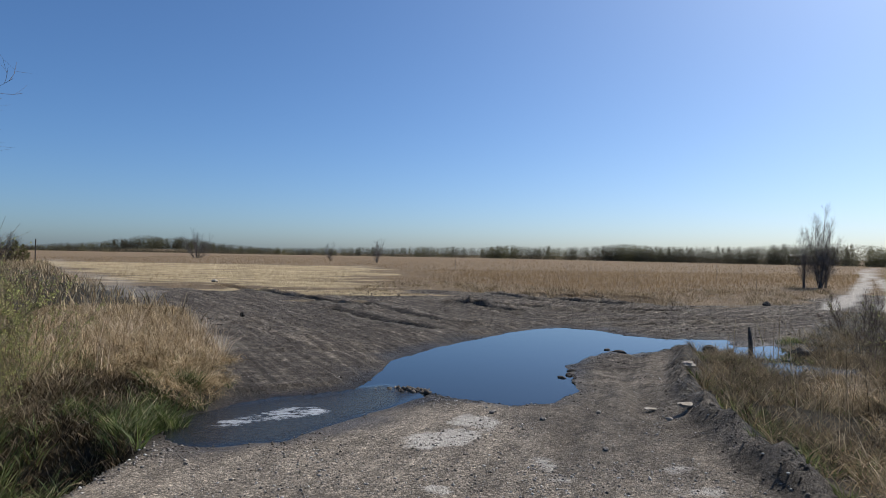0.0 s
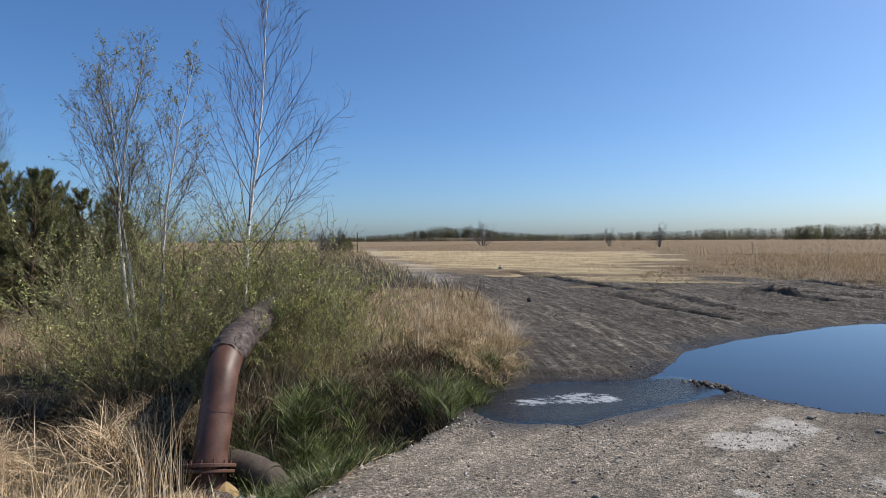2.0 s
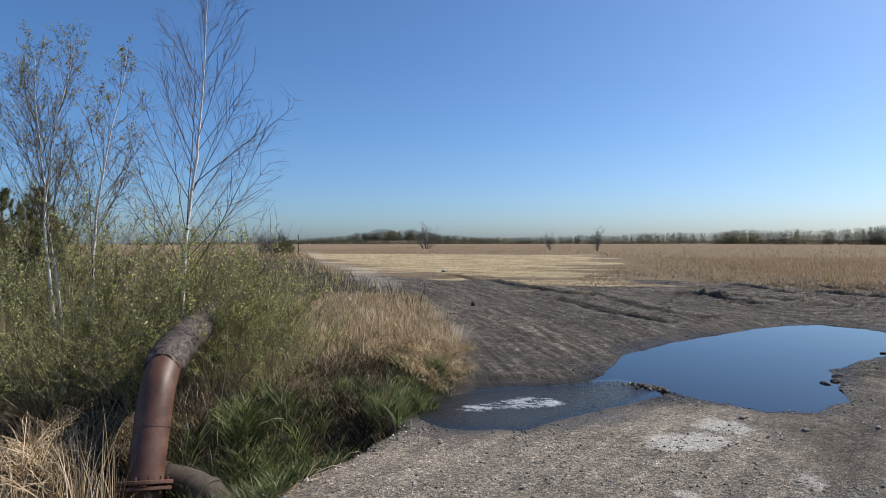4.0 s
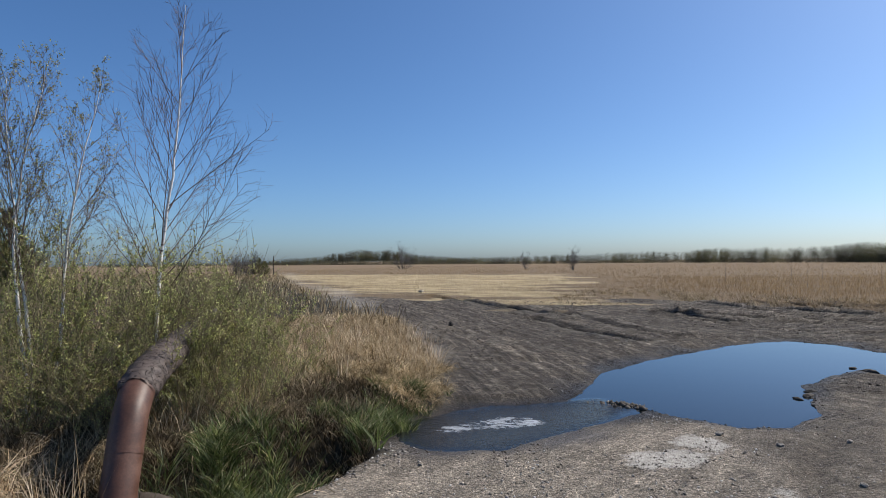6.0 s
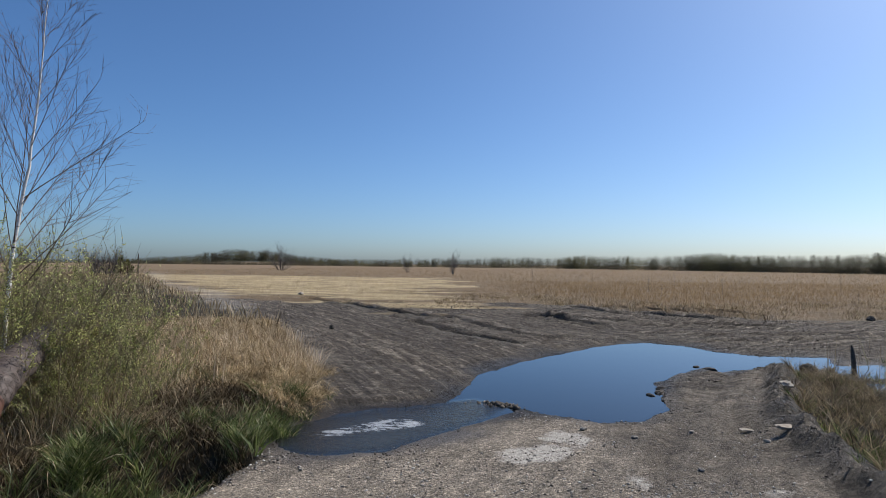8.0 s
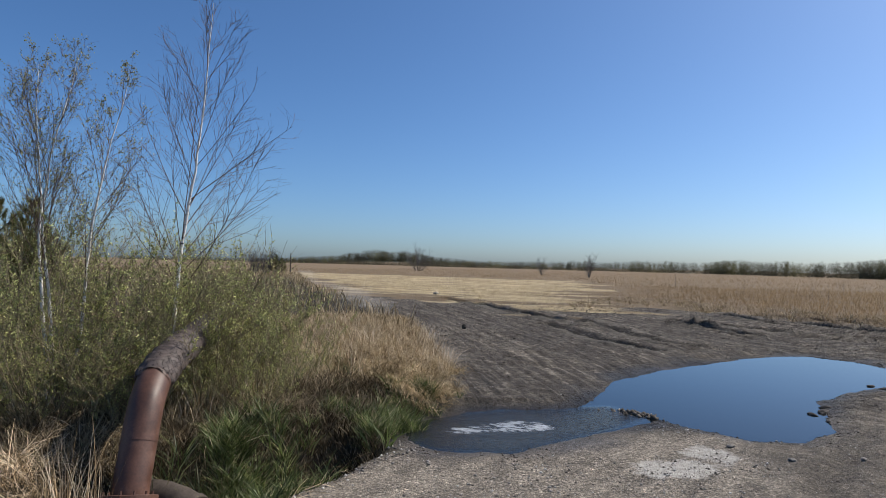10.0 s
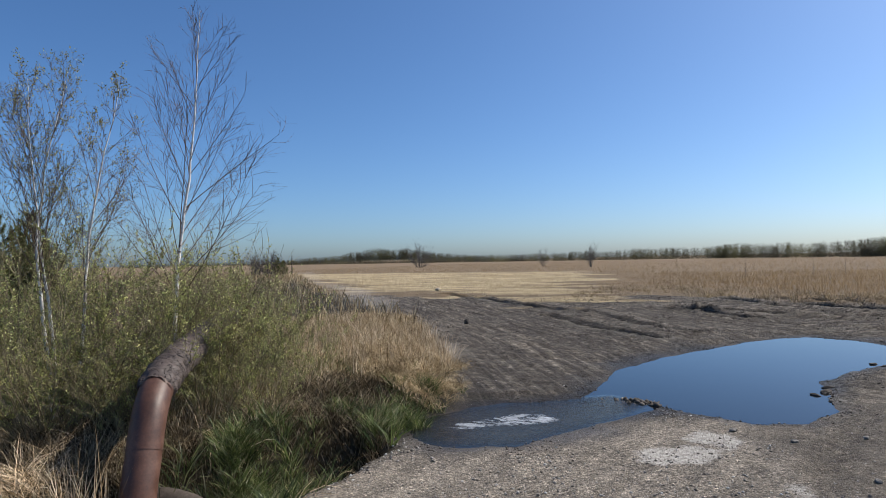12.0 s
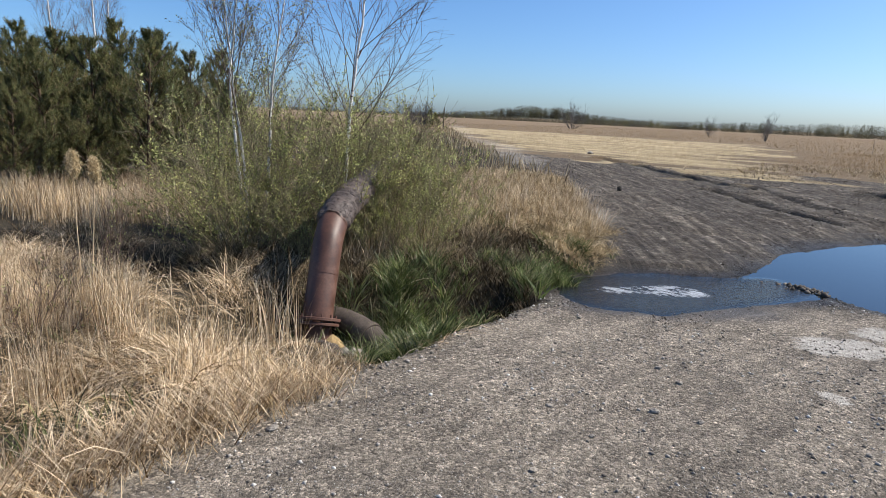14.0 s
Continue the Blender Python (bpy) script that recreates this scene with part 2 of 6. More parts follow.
    reed = ramp(nodes, links, noise_at(nodes, links, 0.5, 6, 0.7), [(0.3, (0.155, 0.108, 0.06)), (0.7, (0.27, 0.19, 0.108))])
    # turf soil, its tone dropped to stand for shade between the blades
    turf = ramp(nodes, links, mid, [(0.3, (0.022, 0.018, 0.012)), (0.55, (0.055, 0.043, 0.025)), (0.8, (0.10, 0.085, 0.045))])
    sand = ramp(nodes, links, mid, [(0.3, (0.42, 0.38, 0.32)), (0.7, (0.66, 0.61, 0.53))])
    lime = ramp(nodes, links, noise_at(nodes, links, 16, 6, 0.7), [(0.38, (0.36, 0.33, 0.285)), (0.5, (0.48, 0.445, 0.39)), (0.66, (0.62, 0.58, 0.52))])
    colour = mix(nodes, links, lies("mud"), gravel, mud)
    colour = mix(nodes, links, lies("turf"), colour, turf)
    colour = mix(nodes, links, lies("stubble"), colour, stubble)
    colour = mix(nodes, links, lies("reed"), colour, reed)
    colour = mix(nodes, links, lies("sand"), colour, sand)
    edge = maths(nodes, links, "MULTIPLY_ADD", fine, 0.9)
    edge.node.inputs[2].default_value = -0.45
    worn = maths(nodes, links, "MULTIPLY_ADD", noise_at(nodes, links, 6, 7, 0.75), 2.0)
    worn.node.inputs[2].default_value = -1.1
    limed = maths(nodes, links, "ADD", maths(nodes, links, "ADD", lies("lime"), edge), worn)
    clamp = ramp(nodes, links, limed, [(0.44, (0, 0, 0)), (0.80, (0.85, 0.85, 0.85))])
    colour = mix(nodes, links, clamp, colour, lime)
    wet = lies("wet")
    colour = mix(nodes, links, wet, colour, mix(nodes, links, 1.0, colour, (0.36, 0.34, 0.33), "MULTIPLY"))
    rough = maths(nodes, links, "MULTIPLY_ADD", wet, -0.45)
    rough.node.inputs[2].default_value = 0.93
    height = maths(nodes, links, "ADD", maths(nodes, links, "MULTIPLY", fine, 0.7), maths(nodes, links, "MULTIPLY", grain, 0.25))
    height = maths(nodes, links, "SUBTRACT", height, maths(nodes, links, "MULTIPLY", stones.outputs["Distance"], 0.25))
    surface(nodes, links, colour, rough, bump(nodes, links, maths(nodes, links, "ADD", height, maths(nodes, links, "MULTIPLY", maths(nodes, links, "MULTIPLY", maths(nodes, links, "ADD", pressed, maths(nodes, links, "MULTIPLY", crumbs, 2.6)), lies("mud")), 1.9)), 0.9, 0.03), gloss=0.3)
    return m


def water_material():
    m, nodes, links = material("water")

    def lies(key):
        at = nodes.new("ShaderNodeAttribute")
        at.attribute_name = key
        return at.outputs["Fac"]

    flow = lies("flow")
    calm = noise_at(nodes, links, 2.5, 2, 0.5)
    ripple = noise_at(nodes, links, 13, 4, 0.65, "Object", (1.0, 1.6, 1.0))
    high = maths(nodes, links, "ADD", maths(nodes, links, "MULTIPLY", calm, 0.02), maths(nodes, links, "MULTIPLY", maths(nodes, links, "MULTIPLY", ripple, flow), 4.0))
    torn = noise_at(nodes, links, 9, 9, 0.8, "Object", (0.8, 1.3, 1.0))
    froth = maths(nodes, links, "MULTIPLY", lies("foam"), torn)
    white = ramp(nodes, links, froth, [(0.44, (0, 0, 0)), (0.64, (1, 1, 1))])
    bed = ramp(nodes, links, noise_at(nodes, links, 18, 4, 0.6), [(0.35, (0.018, 0.017, 0.015)), (0.7, (0.055, 0.05, 0.042))])
    deep = mix(nodes, links, flow, (0.010, 0.013, 0.016), bed)
    colour = mix(nodes, links, white, deep, (0.60, 0.63, 0.66))
    rough = maths(nodes, links, "ADD", maths(nodes, links, "MULTIPLY", white, 0.5), maths(nodes, links, "MULTIPLY_ADD", flow, 0.16))
    rough.node.inputs[1].links[0].from_node.inputs[2].default_value = 0.025
    p = surface(nodes, links, colour, rough, bump(nodes, links, high, 0.5, 0.02))
    p.inputs["IOR"].default_value = 1.333
    return m


SOIL = ground_material()
WATER = water_material()

# ---- mesh helpers ----


def mesh_of(name, verts, loops, sizes, mat=None, smooth=False):
    """A mesh from arrays: places, the corners of all faces in a row, and how many corners each face has."""
    me = bpy.data.meshes.new(name)
    verts = np.ascontiguousarray(verts, np.float32)
    loops, sizes = np.ascontiguousarray(loops, np.int32).ravel(), np.ascontiguousarray(sizes, np.int32)
    me.vertices.add(len(verts))
    me.vertices.foreach_set("co", verts.ravel())
    me.loops.add(len(loops))
    me.loops.foreach_set("vertex_index", loops)
    me.polygons.add(len(sizes))
    me.polygons.foreach_set("loop_start", np.concatenate(([0], np.cumsum(sizes)[:-1])).astype(np.int32))
    if smooth:
        me.polygons.foreach_set("use_smooth", np.ones(len(sizes), bool))
    me.update(calc_edges=True)
    if mat:
        me.materials.append(mat)
    return me


def part(name, bm, mat, parent, label="", smooth=False):
    """Links a bmesh, or a ready mesh, as one mesh object under a thing."""
    if isinstance(bm, bpy.types.Mesh):
        me = bm
    else:
        me = bpy.data.meshes.new(name)
        bm.to_mesh(me)
        bm.free()
        me.materials.append(mat)
        if smooth:
            me.polygons.foreach_set("use_smooth", np.ones(len(me.polygons), bool))
    ob = new(name, me)
    ob.parent = parent
    return tagged(ob, label)


TABLES = {}


def lattice(x, y, scale, seed):
    """Smooth noise from -1 to 1 over the plan; scale: metres from bump to bump."""
    if seed not in TABLES:
        TABLES[seed] = np.random.RandomState(seed).uniform(-1, 1, (256, 256))
    table = TABLES[seed]
    u, v = np.asarray(x) / scale + 1000.5, np.asarray(y) / scale + 1000.5
    i, j = np.floor(u).astype(int), np.floor(v).astype(int)
    a, b = u - i, v - j
    a, b = a * a * (3 - 2 * a), b * b * (3 - 2 * b)
    i0, i1, j0, j1 = i % 256, (i + 1) % 256, j % 256, (j + 1) % 256
    return (table[i0, j0] * (1 - a) + table[i1, j0] * a) * (1 - b) + (table[i0, j1] * (1 - a) + table[i1, j1] * a) * b


def line_distance(x, y, line):
    """How far the places lie from a line of corners."""
    best = np.full(np.shape(x), 1e9)
    for (ax, ay), (bx, by) in zip(line[:-1], line[1:]):
        dx, dy = bx - ax, by - ay
        t = np.clip(((x - ax) * dx + (y - ay) * dy) / (dx * dx + dy * dy), 0, 1)
        best = np.minimum(best, np.hypot(x - ax - t * dx, y - ay - t * dy))
    return best


def outside(x, y, ring):
    """Signed distance to a ring of corners: below zero inside."""
    inside = np.zeros(np.shape(x), bool)
    n = len(ring)
    for k in range(n):
        (ax, ay), (bx, by) = ring[k], ring[(k + 1) % n]
        cross = (ay > y) != (by > y)
        inside ^= cross & (x < (bx - ax) * (y - ay) / (by - ay + 1e-12) + ax)
    d = line_distance(x, y, list(ring) + [ring[0]])
    return np.where(inside, -d, d)


def step(v, a, b):
    t = np.clip((v - a) / (b - a), 0, 1)
    return t * t * (3 - 2 * t)


# ---- the plan ----
WATER_Z = -0.06
PUDDLE = [(-0.6, 7.75), (-0.2, 9.8), (0.62, 11.2), (2.1, 13.1), (3.0, 13.9), (3.7, 14.3), (4.3, 13.8), (4.65, 12.9), (5.5, 12.35), (6.6, 12.3),
          (6.15, 11.3), (5.4, 10.7), (4.9, 11.05), (4.2, 10.6), (3.75, 10.35), (3.72, 10.8), (3.3, 10.45), (2.8, 9.85), (2.45, 9.3), (2.2, 8.3), (2.1, 7.6), (1.65, 7.0),
          (1.1, 6.9), (0.5, 7.22), (0.1, 7.65)]
STREAM = [(-2.15, 5.75), (-1.95, 5.5), (-1.8, 5.45), (-1.1, 5.6), (-0.55, 6.35), (0.0, 7.1), (0.3, 7.5), (-0.3, 7.9), (-0.9, 7.55), (-1.45, 7.3), (-1.9, 6.95), (-2.25, 6.3)]
POOL_A = [(5.7, 10.15), (6.1, 11.2), (7.1, 11.5), (6.9, 10.7), (6.25, 10.05)]
POOL_B = [(5.4, 8.75), (5.6, 9.35), (6.1, 9.35), (5.85, 8.7)]
POOL_C = [(6.3, 8.7), (6.4, 8.95), (6.75, 8.85), (6.6, 8.65)]
ROAD_EDGE = [(-3.2, -30.0), (-2.85, 0.0), (-2.72, 1.5), (-2.55, 2.4), (-2.45, 3.2), (-2.33, 4.2), (-2.15, 4.85), (-1.9, 5.15)]
LEFT_BANK = [(-1.95, 6.9), (-2.05, 7.4), (-2.4, 8.6), (-4.0, 12.6), (-5.5, 16.0), (-9.0, 21.0), (-19.0, 36.0), (-37.0, 66.0)]
LEFT_GROWTH = ROAD_EDGE + [(-2.05, 5.4), (-2.1, 5.9), (-2.1, 6.4)] + LEFT_BANK + [(-120.0, 190.0), (-900.0, 190.0), (-900.0, -30.0)]
MUD_BANK = [(4.9, 10.9), (4.35, 9.4), (3.5, 7.75), (3.1, 6.7), (2.97, 6.0), (2.82, 5.2), (2.75, 4.6), (2.66, 3.9)]
RIGHT_GROWTH = MUD_BANK[::-1] + [(5.5, 10.9), (7.4, 11.9), (8.2, 12.6), (13.4, 18.2), (30.0, 32.0), (80.0, 82.0), (400.0, 200.0), (400.0, -30.0), (2.6, -30.0)]
DITCH = [(-3.9, 2.9), (-3.45, 3.6), (-3.05, 4.3), (-2.85, 4.8)]
MUD_EDGE = [(-30.0, 50.0), (-14.0, 29.0), (-9.0, 26.3), (-6.0, 25.6), (-1.8, 26.2), (1.6, 26.8), (4.3, 25.2), (6.6, 22.0), (8.6, 19.6), (13.3, 20.4), (20.0, 27.0)]
MUD = [(-1.95, 6.9), (-2.4, 8.6), (-4.0, 12.6), (-5.5, 16.0), (-9.0, 21.0), (-19.0, 36.0), (-30.0, 54.0)] + MUD_EDGE[1:] + [(13.3, 18.4), (8.0, 12.4), (7.2, 11.6), (5.0, 11.0), (3.9, 8.6), (2.5, 8.2), (2.0, 7.3),
      (0.6, 7.1), (-0.3, 6.7), (-1.0, 5.9)]
RUTS = [([(-8.3, 28.6), (-5.55, 24.9), (-3.8, 22.35), (-2.2, 20.2), (-1.1, 18.4)], 0.22), ([(-2.15, 18.0), (-1.14, 16.1), (-0.47, 14.7), (0.08, 13.7), (0.5, 13.1)], 0.15),
        ([(-1.6, 20.4), (-0.12, 16.95), (0.96, 14.7), (1.35, 14.2)], 0.15), ([(1.5, 21.2), (2.0, 20.0), (2.6, 18.6), (3.2, 17.4)], 0.26),
        ([(3.6, 24.6), (4.4, 23.0), (5.1, 21.9), (5.9, 20.8), (7.6, 19.6)], 0.34), ([(2.4, 20.4), (3.4, 19.3), (4.4, 18.5), (5.6, 18.2), (8.0, 17.4)], 0.26), ([(5.4, 25.6), (6.6, 23.8), (7.6, 22.2), (9.2, 20.9)], 0.34),
        ([(6.9, 25.6), (8.0, 23.8), (9.4, 22.0)], 0.30), ([(5.2, 15.6), (8.0, 15.8), (12.0, 17.0)], 0.10), ([(5.0, 14.4), (8.2, 14.9), (12.6, 16.8)], 0.08),
        ([(2.4, 6.0), (2.9, 8.2), (3.9, 10.2)], 0.05), ([(1.3, 5.2), (2.2, 7.2), (3.4, 9.8)], 0.04)]
STUBBLE = [(-190.0, 260.0), (-30.0, 52.0), (-14.0, 30.0), (-6.0, 27.2), (-4.0, 25.8), (-1.9, 23.6), (-0.6, 25.2), (-1.0, 30.0), (-2.6, 37.0), (-1.0, 52.0), (-4.0, 78.0), (-45.0, 84.0), (-110.0, 150.0)]
TRACK_A = [(13.6, 18.9), (15.6, 21.2), (23.8, 30.6), (43.5, 54.9), (66.0, 84.0), (95.0, 120.0)]
TRACK_B = [(15.2, 18.6), (16.9, 20.4), (24.0, 28.6), (35.2, 43.0), (48.5, 60.5), (67.5, 84.0), (97.0, 120.0)]
TRACK_C = [(-9.5, 22.5), (-15.0, 33.0), (-26.0, 48.0), (-37.0, 68.0), (-60.0, 110.0)]
LIME = [([(-0.14, 5.5), (0.02, 5.74), (0.4, 5.86), (0.74, 5.66), (0.52, 5.26), (0.15, 5.02), (-0.08, 5.18)], 1.25), ([(0.22, 5.95), (0.55, 6.22), (0.95, 5.98), (0.78, 5.6)], 0.95),
        ([(-0.95, 4.62), (-0.82, 4.72), (-0.7, 4.56), (-0.82, 4.5)], 1.1), ([(-0.2, 4.46), (0.24, 4.32), (0.24, 4.22), (-0.2, 4.36)], 1.9),
        ([(-0.52, 4.5), (-0.38, 4.56), (-0.3, 4.4), (-0.45, 4.36)], 0.95), ([(0.95, 4.85), (1.08, 4.95), (1.12, 4.7), (1.0, 4.66)], 1.0), ([(0.85, 4.42), (1.15, 4.46), (1.12, 4.3), (0.88, 4.3)], 1.0),
        ([(1.85, 4.62), (2.05, 4.64), (2.02, 4.5), (1.88, 4.5)], 1.0), ([(1.75, 4.25), (2.15, 4.28), (2.2, 4.08), (1.8, 4.05)], 0.95), ([(2.1, 6.0), (2.6, 6.25), (2.62, 6.12), (2.15, 5.9)], 0.6)]
LANE_LEFT = [(0.6, 4.5), (-1.0, 7.6), (-1.75, 9.2), (-2.9, 11.7), (-4.2, 14.1), (-5.9, 17.1), (-8.0, 20.4), (-12.6, 27.9), (-21.5, 41.5)]
LANE_RIGHT = [(0.0, 18.5), (1.8, 15.6), (3.6, 14.0), (5.3, 14.6), (8.2, 16.2), (12.6, 19.0), (18.0, 24.0)]
LANE_ROAD = [(-0.6, -9.0), (-0.2, 0.0), (0.5, 3.4), (1.6, 6.3), (3.1, 9.4), (4.6, 11.6), (6.5, 13.6)]
WET_RINGS = [PUDDLE, STREAM, POOL_A, POOL_B, POOL_C]


def water_distance(x, y):
    d = np.full(np.shape(x), 1e9)
    for ring in WET_RINGS:
        d = np.minimum(d, outside(x, y, ring))
    return d + 0.05 * lattice(x, y, 0.35, 41) + 0.03 * lattice(x, y, 0.13, 42)


def wheel_marks(x, y):
    """Long streaks pressed into the mud, from -1 to 1: up to the left on one side of the puddle, across to the right on the other."""
    side = step(x + 0.8 * lattice(x, y, 2.0, 21), 0.0, 3.0)
    total = 0
    for share, (cx, cy) in ((1 - side, (-0.48, 0.88)), (side, (0.90, -0.43))):
        u, v = x * cx + y * cy, -x * cy + y * cx
        bend = 0.7 * lattice(x, y, 6.0, 24)
        total = total + share * (0.25 * lattice(u * 0.08, v + bend, 0.5, 25) + 0.5 * lattice(u * 0.06, v + bend, 0.2, 22) + 0.5 * lattice(u * 0.1, v + bend, 0.12, 23))
    return np.clip(total * 1.3, -1, 1)


def height(x, y):
    """Height of the ground over the plan."""
    x, y = np.asarray(x, float), np.asarray(y, float)
    far = np.hypot(x, y)
    z = 0.035 * lattice(x, y, 2.3, 1) + 0.014 * lattice(x, y, 0.6, 2) + 0.006 * lattice(x, y, 0.21, 3)
    mud = step(-outside(x, y, MUD), -0.3, 0.5)
    z *= (1 - 0.6 * step(far, 30, 90)) * (1 - 0.5 * mud)
    z += mud * (0.014 * lattice(x, y, 0.9, 5) + 0.016 * lattice(x, y, 0.37, 6) + 0.018 * lattice(x, y, 0.16, 7)) * step(y, 6.5, 12) * (1 - step(y, 40, 70))
    # wheel marks run up to the left on one side of the puddle and across to the right on the other
    z += mud * 0.022 * wheel_marks(x, y) * (0.45 + 0.55 * step(x, 0.5, 4.0)) * step(y, 7.0, 9.5) * (1 - step(y, 34, 50))
    z += mud * 0.010 * lattice(x, y, 0.12, 8)
    wobble = 0.09 * lattice(x, y, 1.6, 9) + 0.04 * lattice(x, y, 0.4, 10)
    for line, deep in RUTS:
        d = line_distance(x + wobble, y + wobble * 0.6, line)
        deep = deep * 0.95
        rough = 0.9 + 0.3 * lattice(x, y, 0.8, 11)
        w = 0.09 + 0.0045 * np.clip(y, 0, 40)
        z += -deep * 1.1 * np.exp(-(d / w) ** 2) * rough + deep * 0.4 * np.exp(-((d - 1.9 * w) / (0.8 * w)) ** 2) * (1 + 0.3 * lattice(x, y, 0.45, 12)) * rough
    # heaps where the mud was pushed up against the field
    heap = np.exp(-((line_distance(x, y, MUD_EDGE[2:9]) / 1.1) ** 2))
    z += heap * 0.04 * np.clip(0.3 + lattice(x, y, 1.3, 13) + 0.5 * lattice(x, y, 0.5, 14), 0, 2)
    # the bank of pushed earth beside the road
    d = line_distance(x, y, MUD_BANK) + 0.07 * lattice(x, y, 0.5, 15)
    z += 0.19 * np.exp(-(d / 0.17) ** 2) * (0.9 + 0.6 * lattice(x, y, 0.34, 16) + 0.4 * lattice(x, y, 0.17, 17) + 0.3 * lattice(x, y, 0.9, 26))
    grown = step(-outside(x, y, RIGHT_GROWTH), 0.1, 1.0) * (1 - step(far, 14, 30))
    z += grown * (-0.05 + 0.08 * lattice(x, y, 1.1, 18))
    # the left verge falls into a ditch, then rises to a hummocky bank
    verge = step(-outside(x, y, LEFT_GROWTH), 0.0, 0.7)
    z += verge * (0.07 * lattice(x, y, 0.9, 19) + 0.05)
    hump = np.exp(-((line_distance(x, y, [(-3.6, 7.0), (-4.6, 9.5), (-6.0, 13.0)]) / 1.1) ** 2))
    z += (0.18 + 0.10 * lattice(x, y, 0.75, 27) + 0.05 * lattice(x, y, 0.33, 28)) * hump
    d = line_distance(x, y, DITCH)
    z += -0.30 * np.exp(-(d / 0.42) ** 2)
    z += -0.24 * np.exp(-(((x + 3.35) ** 2 + (y - 3.68) ** 2) / 0.5**2))
    z += -0.14 * np.exp(-(line_distance(x, y, [(-3.0, 4.6), (-2.9, 5.2)]) / 0.36) ** 2)
    z += -0.36 * np.exp(-(line_distance(x, y, [(-8.4, 3.35), (-7.0, 3.62), (-5.3, 3.72)]) / 0.36) ** 4)
    # the road breaks off steeply into the ditch
    brink = np.exp(-((line_distance(x, y, [(-2.85, 3.5), (-2.75, 4.2), (-2.6, 4.9)]) / 0.42) ** 4))
    z += -0.2 * brink * step(-outside(x, y, LEFT_GROWTH) + 0.07 * lattice(x, y, 0.33, 29) + 0.04 * lattice(x, y, 0.15, 30), 0.03, 0.24)
    # basins
    w = water_distance(x, y)
    shore = WATER_Z + np.where(w > 0, w * (0.10 + 0.05 * lattice(x, y, 1.0, 20)), np.maximum(w, -0.8) * 0.3)
    z = np.where(w < 0.9, np.minimum(z, shore + step(w, 0.2, 0.9) * 0.25), z)
    # far rise with the wood on it
    z += 2.5 * np.exp(-(((x + 262) / 75) ** 2) - ((y - 690) / 90) ** 2) + 1.0 * np.exp(-(((x + 330) / 220) ** 2) - ((y - 720) / 90) ** 2)
    return z


def spread(inner, fine, outer, growth):
    v, s = inner, fine
    out = []
    while v < outer:
        s *= growth
        v += s
        out.append(v)
    return out


xs = np.array([-3.0 - v for v in spread(3.5, 0.07, 4200, 1.04)[::-1]] + list(np.arange(-6.5, 7.0, 0.08)) + spread(7.0, 0.08, 42, 1.022) + spread(42.2, 0.42, 4200, 1.06))
ys = np.array([1.0 - v for v in spread(0.0, 0.08, 400, 1.12)[::-1]] + list(np.arange(1.0, 15.0, 0.075)) + list(np.arange(15.0, 28.0, 0.13)) + spread(28.0, 0.13, 75, 1.04) + spread(75.5, 1.0, 3800, 1.06))
gx, gy = np.meshgrid(xs, ys)
fx, fy = gx.ravel(), gy.ravel()
nx, ny = len(xs), len(ys)
idx = np.arange(nx * ny).reshape(ny, nx)
quads = np.stack([idx[:-1, :-1], idx[:-1, 1:], idx[1:, 1:], idx[1:, :-1]], -1).reshape(-1, 4)
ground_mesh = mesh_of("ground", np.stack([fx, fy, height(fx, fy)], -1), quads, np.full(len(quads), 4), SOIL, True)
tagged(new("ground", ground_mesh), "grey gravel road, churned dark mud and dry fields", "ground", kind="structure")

ragged = 0.5 * lattice(fx, fy, 1.5, 31) + 0.25 * lattice(fx, fy, 0.4, 32)
far_out = np.hypot(fx, fy)
soils = {
    "mud": np.maximum(step(-outside(fx, fy, MUD) + ragged * 0.8, -0.4, 0.4), np.maximum(np.maximum(step(fy + ragged, 13.0, 15.0), 0.6 * step(fx + 0.5 * lattice(fx, fy, 1.3, 36), 0.3, 1.6) * step(fy, 3.0, 6.0)), step(-line_distance(fx, fy, MUD_BANK) + ragged * 0.1, -0.4, -0.15))),
    "side": step(fx + 0.8 * lattice(fx, fy, 2.0, 21), 0.0, 3.0),
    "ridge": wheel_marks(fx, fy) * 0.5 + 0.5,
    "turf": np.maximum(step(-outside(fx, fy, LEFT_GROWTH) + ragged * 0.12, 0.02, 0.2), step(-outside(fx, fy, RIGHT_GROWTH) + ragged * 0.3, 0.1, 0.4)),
    "stubble": step(-outside(fx, fy, STUBBLE) + ragged * 2.2 + 3.0 * lattice(fx * 0.3, fy, 1.8, 34) + 1.5 * lattice(fx * 0.2, fy, 0.6, 35), -0.6, 1.8),
    "wet": step(-water_distance(fx, fy) + 0.25 * lattice(fx, fy, 0.7, 33), -0.55, 0.02),
}
beyond = step(fy + ragged * 1.5 - np.interp(fx, [p[0] for p in MUD_EDGE], [p[1] for p in MUD_EDGE]), -0.3, 0.8)
soils["reed"] = beyond * (1 - soils["stubble"]) * (far_out > 15)
soils["wet"] = np.maximum(soils["wet"], 0.6 * step(-line_distance(fx, fy, MUD_BANK) + ragged * 0.1, -0.3, -0.05))
soils["sand"] = np.maximum(np.maximum(step(-line_distance(fx, fy, TRACK_A) + 0.2 * lattice(fx, fy, 2.5, 37), -0.5, -0.2), 0.8 * step(-line_distance(fx, fy, TRACK_B) + 0.2 * lattice(fx, fy, 2.5, 38), -0.42, -0.15)),
                           0.3 * step(-line_distance(fx, fy, TRACK_C) + ragged * 1.2, -1.2, -0.2))
